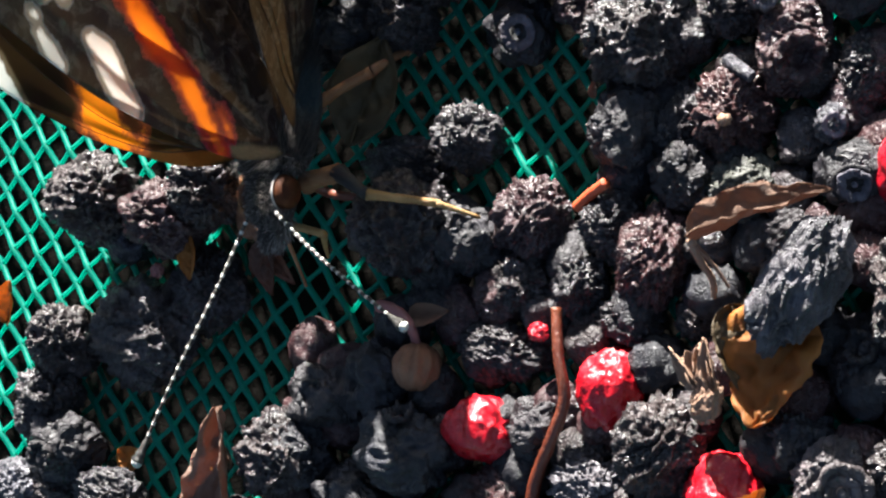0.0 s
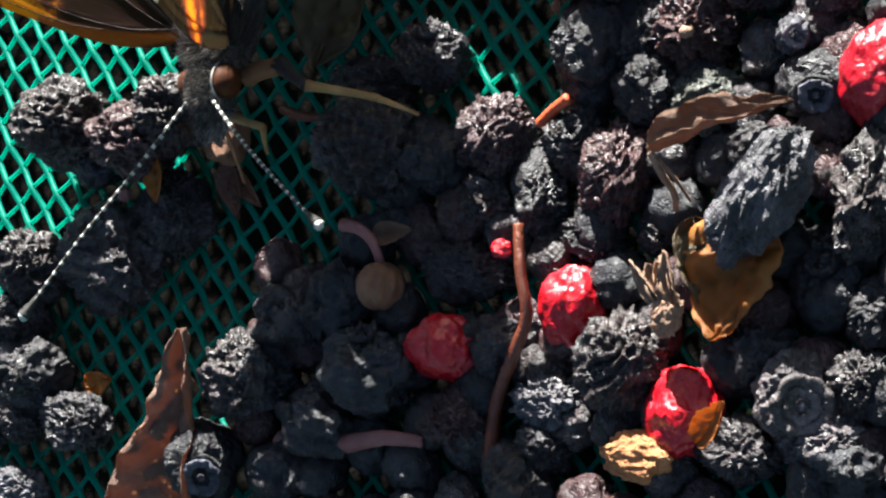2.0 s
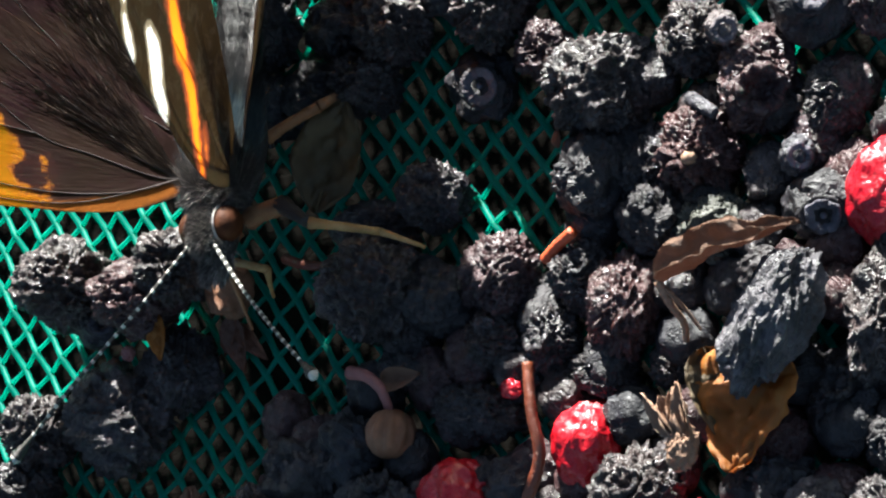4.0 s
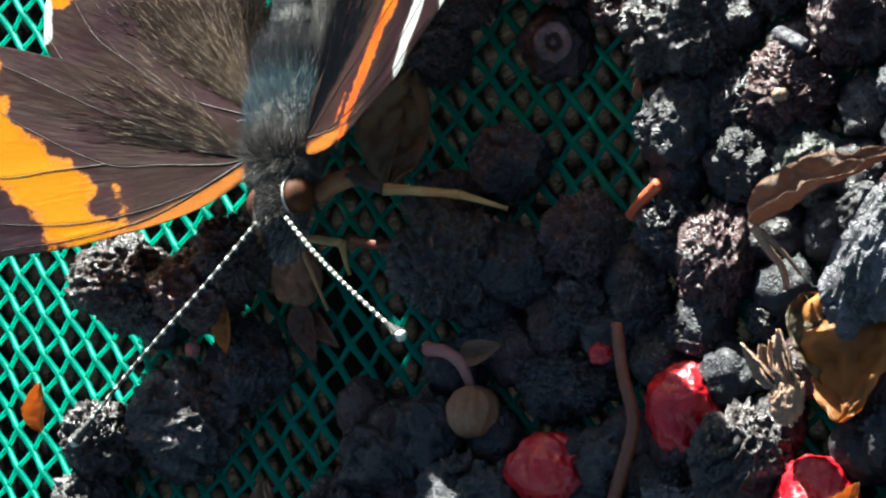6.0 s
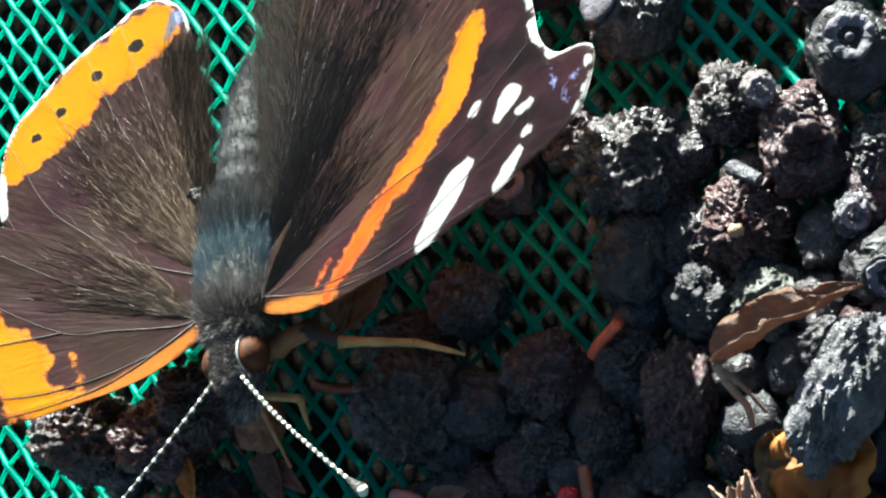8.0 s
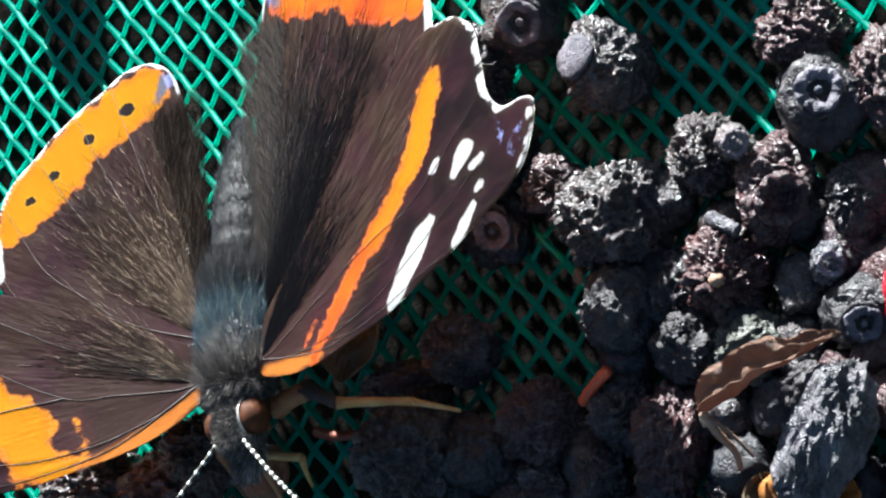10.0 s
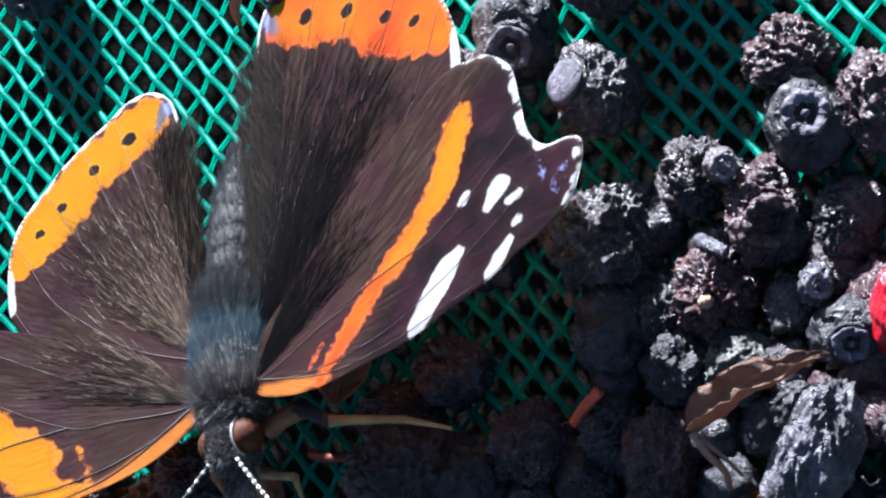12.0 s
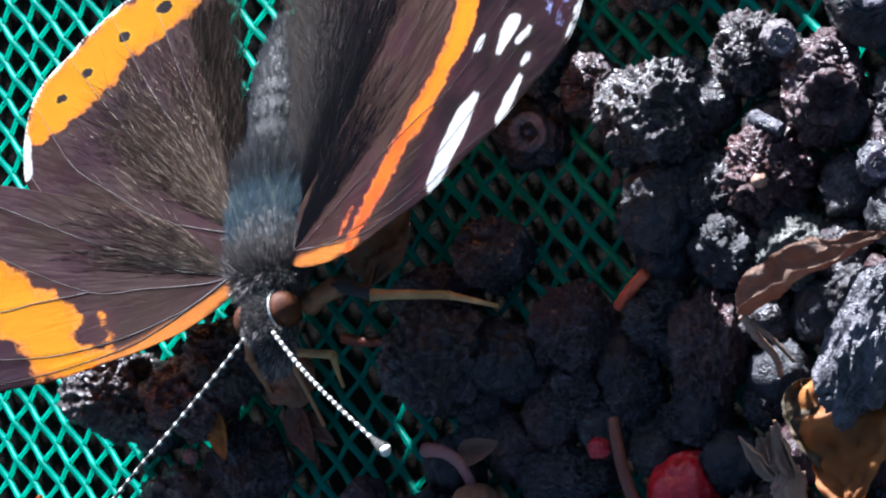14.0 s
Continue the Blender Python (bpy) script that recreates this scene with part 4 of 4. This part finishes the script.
def wing(kind, side, parent, sweep, size=1.0, broad=0.0):
    """One wing: a thin cambered sheet with veins, hair and fringe; hinge along y at the origin, span along side * x."""
    outline, base = (FORE, FORE_BASE) if kind == "fore" else (HIND, HIND_BASE)
    rim = [p.to_2d() for p in closed_curve(outline, 11)]
    b = Vector(base)
    rings, n = 44, len(rim)
    turn = Matrix.Rotation(sweep, 2)

    def placed(p, z):
        q = turn @ ((p - b) * size) + b
        return Vector((side * q.x, -q.y, z))

    def height(p):
        r = (p - b).length
        ripple = max(off_line(p, v, [0.0] * len(v)) for v in (FORE_VEINS if kind == "fore" else HIND_VEINS))
        return 0.0011 * r * r - 0.02 * r + 0.10 * math.exp(ripple / 0.7) + 0.12 * noise.noise(Vector((p.x * 0.25, p.y * 0.25, 2.0 if kind == "fore" else 5.0))) - (0.45 if kind == "hind" else 0.0)

    flat = [b.copy()] + [b + (q - b) * ((i + 1) / rings) for i in range(rings) for q in rim]
    fields = [wing_fields(kind, p, min((p - q).length for q in rim[::2]), broad) for p in flat]
    heights = [height(p) for p in flat]
    verts = [placed(p, h) * MM for p, h in zip(flat, heights)] + [placed(p, h - 0.06) * MM for p, h in zip(flat, heights)]
    total = len(flat)
    top = [(0, 1 + j, 1 + (j + 1) % n) for j in range(n)]
    for i in range(rings - 1):
        for j in range(n):
            a, c = 1 + i * n + j, 1 + i * n + (j + 1) % n
            top.append((a, a + n, c + n, c))
    last = 1 + (rings - 1) * n
    walls = [(last + j, last + j + total, last + (j + 1) % n + total, last + (j + 1) % n) for j in range(n)]
    low = [tuple(reversed([k + total for k in f])) for f in top]
    if side * 1 > 0:
        top, low, walls = [tuple(reversed(f)) for f in top], [tuple(reversed(f)) for f in low], [tuple(reversed(f)) for f in walls]
    name = "forewing" if kind == "fore" else "hindwing"
    me = mesh_of(name, verts, top + low + walls, (UPPER, UNDER))
    me.polygons.foreach_set("material_index", [0] * len(top) + [1] * (len(low) + len(walls)))
    for key in fields[0]:
        at = me.attributes.new(key, "FLOAT", "POINT")
        wider = {"band": 0.55, "white": 0.4}.get(key, 0.0) if kind == "fore" else 0.0
        at.data.foreach_set("value", [f[key] for f in fields] + [f[key] + wider for f in fields])
    uv = me.uv_layers.new(name="rays")
    flat2 = [((math.atan2(p.y - b.y, p.x - b.x)) * 55, (p - b).length * 0.35) for p in flat] * 2
    loops = [0] * len(me.loops)
    me.loops.foreach_get("vertex_index", loops)
    uv.data.foreach_set("uv", [c for k in loops for c in flat2[k]])
    label = ("dark forewing with an orange band and white spots" if kind == "fore" else "dark brown hindwing with a black dotted orange border")
    ob = part(name, me, parent, label)
    for v in FORE_VEINS if kind == "fore" else HIND_VEINS:
        line = [placed(p.to_2d(), height(p.to_2d()) + 0.01) for p in curve_through([(*q, 0) for q in v], 10)]
        part("vein", mesh_of("vein", *tube(line, taper(0.03 if kind == "fore" and side > 0 else 0.055, 0.015, len(line)), 5), VEIN), ob)
    # hair lying along the wing, thickest near the body
    rng = random.Random(5 if kind == "fore" else 6)
    hv, hf = [], []
    lo, hi = (-1.15, -0.55) if kind == "fore" else (-1.62, -0.85)
    for _ in range(2200 if kind == "fore" else 8000):
        a, r = rng.uniform(lo, hi) + abs(rng.gauss(0, 0.09)) * (hi - lo), rng.uniform(0.65, 1.12) * (0.5 + rng.random() ** (2.0 if kind == "fore" else 1.3) * (12.0 if kind == "fore" else 19))
        ln = rng.uniform(0.7, 2.2)
        way = Vector((math.cos(a), math.sin(a)))
        p0, p1 = b + way * r, b + Vector((math.cos(a + rng.uniform(-0.05, 0.05)), math.sin(a))) * (r + ln)
        sidew = Vector((-way.y, way.x)) * rng.uniform(0.009, 0.017)
        k = len(hv)
        z0, z1 = height(p0) + 0.03, height(p1) + rng.uniform(0.03, 0.16)
        hv += [placed(p0 + sidew, z0) * MM, placed(p0 - sidew, z0) * MM, placed(p0, z0 + 0.03) * MM, placed(p1, z1) * MM]
        hf += [(k, k + 1, k + 3), (k + 1, k + 2, k + 3), (k + 2, k, k + 3)]
    for _ in range(0 if kind == "fore" else 2600):
        a, r, ln = rng.uniform(-1.66, -1.42), rng.uniform(3, 21), rng.uniform(1.5, 3.4)
        p0 = b + Vector((math.cos(a), math.sin(a))) * r
        p1 = p0 + Vector((rng.uniform(-0.9, 0.2), -1)).normalized() * ln
        k, z0 = len(hv), height(p0) + 0.05
        hv += [placed(p0 + Vector((0.014, 0)), z0) * MM, placed(p0 - Vector((0.014, 0)), z0) * MM, placed(p0, z0 + 0.03) * MM, placed(p1, z0 + rng.uniform(0.1, 0.9)) * MM]
        hf += [(k, k + 1, k + 3), (k + 1, k + 2, k + 3), (k + 2, k, k + 3)]
    # right wings take the darker hair, its shade put into the colour
    tagged(part("wing_hair", mesh_of("wing_hair", hv, hf, FUR_WING if side < 0 else FUR_SHADE, False), ob, "fine brown hair"), kind="stuff")
    return ob


def spindle(profile, sides=40, flat=1.0, seed=0, rough=0.0):
    """A body of rings along y; profile rows are y, radius, height."""
    verts, faces = [], []
    for y, r, z in profile:
        for k in range(sides):
            a = 2 * math.pi * k / sides
            q = r * (1 + rough * noise.noise(Vector((math.cos(a) * 2, math.sin(a) * 2, y * 0.8 + seed))))
            verts.append(Vector((math.cos(a) * q, y, z + math.sin(a) * q * flat)) * MM)
    for i in range(len(profile) - 1):
        for k in range(sides):
            a, c = i * sides + k, i * sides + (k + 1) % sides
            faces.append((a, a + sides, c + sides, c))
    faces += [tuple(range(sides)), tuple(range(len(verts) - 1, len(verts) - 1 - sides, -1))]
    return verts, faces


def fur(place, count, length, back, seed, thick=0.05, lift=0.3):
    """Loose hair: place(rng) gives a root and its outward way; the hair leans along back."""
    rng, v, f = random.Random(seed), [], []
    for _ in range(count):
        p, way = place(rng)
        ln = length * rng.uniform(0.5, 1.3)
        lean = (way * lift * rng.uniform(0.5, 1.5) + Vector(back) * rng.uniform(0.5, 1.0) + Vector((rng.uniform(-0.3, 0.3), rng.uniform(-0.3, 0.3), rng.uniform(-0.2, 0.3)))).normalized()
        mid, end = p + lean * ln * 0.5 + way * 0.05, p + lean * ln
        s = lean.orthogonal().normalized() * thick
        t = lean.cross(s).normalized() * thick
        k = len(v)
        for q, w in ((p, 1.0), (mid, 0.8)):
            v += [(q + s * w) * MM, (q - s * 0.5 * w + t * 0.87 * w) * MM, (q - s * 0.5 * w - t * 0.87 * w) * MM]
        v.append(end * MM)
        for a in range(3):
            c = (a + 1) % 3
            f += [(k + a, k + c, k + 3 + c, k + 3 + a), (k + 3 + a, k + 3 + c, k + 6)]
    return v, f


def on_ball(cx, cy, cz, rx, ry, rz, low=-0.3, bare=False):
    def place(rng):
        while True:
            d = Vector((rng.gauss(0, 1), rng.gauss(0, 1), rng.gauss(0, 1))).normalized()
            if d.z > low and not (bare and abs(d.x) > 0.66 and abs(d.y) < 0.5 and d.z > -0.2):
                break
        return Vector((cx + d.x * rx, cy + d.y * ry, cz + d.z * rz)), d
    return place


butterfly = tagged(new("butterfly"), "dark butterfly with orange banded wings sitting on dried berries", "butterfly")


def butterfly_body():
    root = butterfly
    th = [(-4.6, 0.6, 0.1), (-4.2, 1.8, 0.1), (-3.2, 2.6, 0.2), (-1.6, 2.9, 0.3), (0.2, 3.0, 0.3), (2.0, 2.7, 0.2), (3.4, 2.3, 0.1), (4.4, 1.6, 0.0), (4.7, 0.8, 0.0)]
    thorax = part("thorax", mesh_of("thorax", *spindle([(q.x, q.y, q.z) for q in curve_through(th, 5)], 36, 0.9, 1, 0.04), CHITIN), root, "blue grey furry thorax")
    tagged(part("fur", mesh_of("fur", *fur(on_ball(0, 0.2, 0.25, 2.9, 4.4, 2.65, -0.1), 9000, 1.3, (0, 1.0, 0), 1, 0.016, 0.16), FUR_BLUE, False), thorax, "blue green grey hair"), kind="stuff")
    tagged(part("collar", mesh_of("collar", *fur(on_ball(0, -3.7, 0.2, 2.3, 0.8, 2.0, -0.2), 3200, 1.0, (0, -0.5, 0.3), 2, 0.018, 0.5), FUR_GREY, False), thorax, "grey brown hair collar"), kind="stuff")
    tagged(part("shoulder_hair", mesh_of("shoulder_hair", *fur(on_ball(0, -2.7, 0.3, 2.85, 1.9, 2.5, -0.2), 3600, 1.5, (0, 1.0, 0.1), 12, 0.016, 0.3), FUR_RUST, False), thorax, "grey brown hair"), kind="stuff")
    tagged(part("back_hair", mesh_of("back_hair", *fur(on_ball(0, 3.0, 0.3, 2.6, 2.6, 2.4, -0.1), 2600, 1.9, (0, 1.0, 0.05), 13, 0.015, 0.2), FUR_BROWN, False), thorax, "long brown hair"), kind="stuff")
    ab = []
    for i in range(61):
        s = i / 60
        y = 3.2 + 13.6 * s
        r = 1.85 * (math.sin(math.pi * min(1, 0.30 + 0.70 * s)) ** 0.7) * (1 - 0.12 * s)
        ab.append((y, max(0.15, r * (1 + 0.035 * math.cos(s * 2 * math.pi * 8))), 0.1 + 0.5 * math.sin(math.pi * s)))
    abdomen = part("abdomen", mesh_of("abdomen", *spindle(ab, 36, 0.95, 2, 0.03), CHITIN), root, "dark ringed abdomen")

    def on_abdomen(rng):
        s, a = rng.random(), rng.uniform(-0.3, math.pi + 0.3)
        y, r, z = ab[int(s * 58)]
        d = Vector((math.cos(a), 0, math.sin(a)))
        return Vector((d.x * r, y, z + d.z * r)), d
    tagged(part("fur", mesh_of("fur", *fur(on_abdomen, 3000, 0.8, (0, 1.0, 0), 3, 0.016, 0.12), FUR_BROWN, False), abdomen, "short brown grey hair"), kind="stuff")
    hd = [(-8.2, 0.5, -0.2), (-7.8, 1.2, -0.1), (-6.9, 1.75, 0.2), (-5.8, 1.9, 0.4), (-4.8, 1.7, 0.4), (-4.2, 1.2, 0.3)]
    head = part("head", mesh_of("head", *spindle([(q.x, q.y, q.z) for q in curve_through(hd, 5)], 30, 0.9, 3, 0.04), CHITIN), root, "furry dark head")
    tagged(part("fur", mesh_of("fur", *fur(on_ball(0, -6.1, 0.35, 1.75, 2.0, 1.6, -0.3, True), 6000, 0.55, (0, -0.5, 0.4), 4, 0.015, 0.5), FUR_GREY, False), head, "grey brown hair"), kind="stuff")
    for s in (-1, 1):
        v, f = BALLS[4]
        part("eye", mesh_of("eye", [Vector((s * 1.4 + p.x * 1.08, -6.0 + p.y * 1.28, 0.68 + p.z * 1.22)) * MM for p in v], f, EYE), head, "brown compound eye")
        rim = [(s * (1.25 if s > 0 else 1.55), -6.0 + 1.36 * math.cos(k * math.pi / 12), (0.68 if s > 0 else 0.3) + (1.3 if s > 0 else 1.0) * math.sin(k * math.pi / 12)) for k in range(25)]
        part("eye_rim", mesh_of("eye_rim", *tube(rim, [0.07] * 25, 6, 0.3), FEELER_PALE), head, "pale scale rim of the eye")
        line = curve_through([(s * 0.45, -7.2, -0.6), (s * 0.6, -8.3, -0.5), (s * 0.45, -9.3, -0.3)], 6)
        v, f = tube(line, [0.5, 0.55, 0.6, 0.62, 0.6, 0.58, 0.55, 0.5, 0.45, 0.38, 0.3, 0.2, 0.08][:len(line)], 10, 0.08)
        palp = part("palp", mesh_of("palp", v, f, CHITIN), head, "furry pointed palp")
        tagged(part("palp_hair", mesh_of("palp_hair", *fur(on_ball(s * 0.5, -8.2, -0.5, 0.55, 1.2, 0.55, -0.5), 1100, 0.8, (0, -0.9, 0), 8 + s, 0.022), FUR_GREY, False), root), kind="stuff")
    prob = curve_through([(-0.4, -7.4, -1.0), (-0.8, -8.6, -3.2), (-1.6, -10.7, -6.6)], 8)
    part("proboscis", mesh_of("proboscis", *tube(prob, taper(0.22, 0.12, len(prob)), 7), LEG_DARK), root, "thin brown proboscis")

    def antenna(points):
        line = curve_through(points, 26)
        n = len(line)
        radii = [0.15 - 0.02 * i / n if i < n * 0.87 else 0.15 + 0.30 * min(1, (i / n - 0.87) / 0.09) for i in range(n)]
        radii = [r * (1.0 if i % 3 else 0.82) for i, r in enumerate(radii)]
        v, f = tube(line, radii, 8)
        me = mesh_of("antenna", v, f, (FEELER_DARK, FEELER_PALE))
        me.polygons.foreach_set("material_index", [1 if (k // 8) % 3 == 1 and (k // 8) < n * 0.86 else 0 for k in range(len(f))])
        ob = part("antenna", me, root, "black and white banded antenna")
        v, f = fruit_mesh(2, 0.36, 0.36, 0.36, 3, 0.0, 1)
        part("club_tip", mesh_of("club_tip", v, f, FEELER_PALE), ob, "pale club tip", Matrix.Translation(line[-1] * MM))
        FEELERS.append((Matrix.Translation(line[0] * MM), ob))
    antenna([(0.5, -7.0, 1.2), (4.4, -11.4, 2.2), (8.4, -15.5, 2.9), (12.2, -19.3, 3.0)])
    antenna([(-0.9, -7.0, 1.2), (-5.0, -11.6, 1.9), (-10.0, -16.2, 2.3), (-15.0, -20.4, 2.0)])

    def leg(points, radii, materials, label):
        """Straight segments with thicker joints: thigh, shin and foot."""
        ob = None
        for k in range(len(points) - 1):
            a, c = Vector(points[k]), Vector(points[k + 1])
            line = [a.lerp(c, i / 8) + Vector((0, 0, 0.10 * math.sin(math.pi * i / 8))) for i in range(9)]
            r0, r1 = radii[k], radii[k + 1]
            r = [(r0 + (r1 - r0) * i / 8) * (1 + 0.22 * math.exp(-i) + 0.22 * math.exp(i - 8)) for i in range(9)]
            name = ("thigh", "shin", "foot", "claw")[k]
            me = mesh_of(name if ob else "leg", *tube(line, r, 9, 0.07, seed=k), materials[min(k, len(materials) - 1)])
            if ob is None:
                ob = part("leg", me, root, label)
            else:
                part(name, me, ob)
    leg([(1.2, -4.6, -1.8), (4.2, -4.2, -1.6), (7.2, -6.15, -1.0), (11.1, -6.3, -3.8), (13.3, -6.9, -6.1)], [0.72, 0.62, 0.36, 0.24, 0.12], [LEG_DARK, CHITIN, LEG, LEG], "brown and straw yellow jointed leg")
    leg([(0.2, -5.4, -2.0), (-1.0, -7.2, -2.4), (2.3, -8.1, -3.0), (0.9, -9.0, -5.6)], [0.34, 0.30, 0.26, 0.10], [LEG_DARK, LEG], "thin straw yellow jointed leg")
    leg([(-1.4, -2.0, -2.2), (-5.0, -3.5, -2.6), (-7.0, -5.0, -5.0), (-8.0, -6.0, -8.2)], [0.42, 0.36, 0.26, 0.12], [LEG_DARK], "brown jointed leg")
    leg([(1.4, 1.5, -2.2), (5.0, 3.6, -3.0), (6.6, 6.0, -5.4), (7.0, 7.4, -9.0)], [0.42, 0.36, 0.26, 0.12], [LEG_DARK], "brown jointed leg")
    leg([(-1.4, 1.5, -2.2), (-4.6, 3.8, -3.0), (-6.2, 6.0, -5.4), (-6.6, 7.4, -9.0)], [0.42, 0.36, 0.26, 0.12], [LEG_DARK], "brown jointed leg")


FEELERS = []
butterfly_body()
WINGS = [(1, 1, wing("fore", 1, butterfly, 0.0)), (1, 0, wing("hind", 1, butterfly, 0.0)), (-1, 1, wing("fore", -1, butterfly, radians(12), 1.04, 0.6)), (-1, 0, wing("hind", -1, butterfly, radians(8), 0.87, 1.0))]


def lifted(a, fore, side):
    """The hindwings stay lower than the forewings once these are raised, the one on the shaded side more so."""
    if fore:
        return a
    if side < 0:
        return a - 8 * min(1.0, (45 - a) / 15) if a < 45 else a
    if a < 35:
        return min(a, 25 + 0.4 * (a - 25))
    return 29 + 0.6 * (a - 35) if a < 70 else 50 + 0.84 * (a - 70)


def motions():
    # seconds, place in millimetres, turn, pitch, how far each pair of wings is raised, how far each forewing is swung forward
    rows = [
        (0.0, -25.0, -5.5, 7.9, 13.0, -9.4, 96, 84, 4, -4),
        (0.3, -25.7, -5.0, 8.3, 14.0, -8.5, 85, 67, 4, -6),
        (0.5, -26.0, -4.7, 8.6, 13.6, -8.5, 63, 63, 3, -8),
        (0.6, -26.2, -4.7, 8.6, 13.5, -9.0, 75, 64, 4, -8),
        (0.8, -26.5, -4.5, 8.7, 13.2, -11, 105, 82, 2, -8),
        (1.0, -26.6, -4.6, 8.8, 13.5, -13.1, 108, 88, 1, -8),
        (1.2, -26.6, -4.2, 8.8, 12.5, -11, 72, 64, 4, -9),
        (1.5, -26.6, -3.9, 8.8, 11.5, -10, 71, 65, 5, -8),
        (1.7, -26.6, -3.9, 8.8, 12.0, -11.5, 81, 66, 7, -8),
        (2.0, -26.5, -3.9, 8.7, 12.0, -12.5, 71, 66, 8, -9),
        (2.5, -26.7, -3.9, 8.8, 13.0, -10.8, 69, 61, 8, -8),
        (2.7, -26.7, -3.9, 8.8, 13.5, -12.0, 63, 59, 8, -7),
        (3.0, -26.8, -3.9, 8.8, 13.0, -13.6, 74, 63, 7, -6),
        (3.2, -26.7, -3.8, 8.8, 13.0, -13.6, 79, 64, 7, -5),
        (5.3, -26.06, -3.3, 8.7, 12.6, -12.9, 35, 24, 0, 5),
        (5.5, -26.06, -3.3, 8.7, 12.6, -12.9, 33.5, 23, 0, 5),
        (6.5, -26.0, -3.35, 8.6, 14.1, -12.7, 22, 21, 0, 6),
        (7.5, -26.3, -3.9, 8.4, 15.3, -14.6, 20.7, 26, 0, 4),
        (8.0, -26.4, -3.8, 8.5, 14.7, -14, 5.7, 18, 0, 4),
        (8.5, -26.2, -4.0, 8.7, 14.5, -14.2, 18, 24, 0, 4),
        (9.0, -25.9, -4.3, 9.0, 14.4, -14.5, 21, 28, 0, 4),
        (9.2, -25.9, -4.3, 9.0, 14.4, -14.5, 20, 27, 0, 4),
        (11.3, -25.9, -4.0, 9.2, 14.9, -15.1, 1.5, 13, 0, 6),
        (11.5, -25.85, -4.0, 9.26, 14.9, -15.1, 1.3, 13, 0, 6),
        (12.5, -25.2, -4.1, 9.7, 15.4, -16.6, 4.7, 18, 0, 6),
        (14.0, -24.8, -3.9, 9.7, 15.8, -17.3, 11.5, 21, 0, 5),
    ]
    walk(butterfly, [(t, pose(x * MM, y * MM, z * MM) @ pose(0, 0, 0, 0, 0, yaw) @ pose(0, 0, 0, pitch, 0, 0)) for t, x, y, z, yaw, pitch, *_ in rows])
    for side, fore, ob in WINGS:
        walk(ob, [(r[0], pose(side * 1.8 * MM, 0, 1.2 * MM, 0, -lifted(r[6], fore, 1) if side > 0 else lifted(r[7], fore, -1), 0) @ pose(0, 0, 0, 0, 0, fore * (-r[8] if side > 0 else r[9]))) for r in rows])
    # seconds, how far each feeler is turned
    turns = [(0.0, 11, 25), (0.5, 6, 18), (1.0, 9, 15), (1.5, 8, 14), (2.0, 6.5, 11), (2.5, 6, 6), (3.2, 4, 7), (5.3, 1, 0), (6.0, 3, 0), (8.0, 3, -1), (13.5, 0, -4), (14.0, 0, -4)]
    for k, (root, ob) in enumerate(FEELERS):
        walk(ob, [(r[0], root @ pose(0, 0, 0, 0, 0, r[1 + k]) @ root.inverted()) for r in turns])


motions()
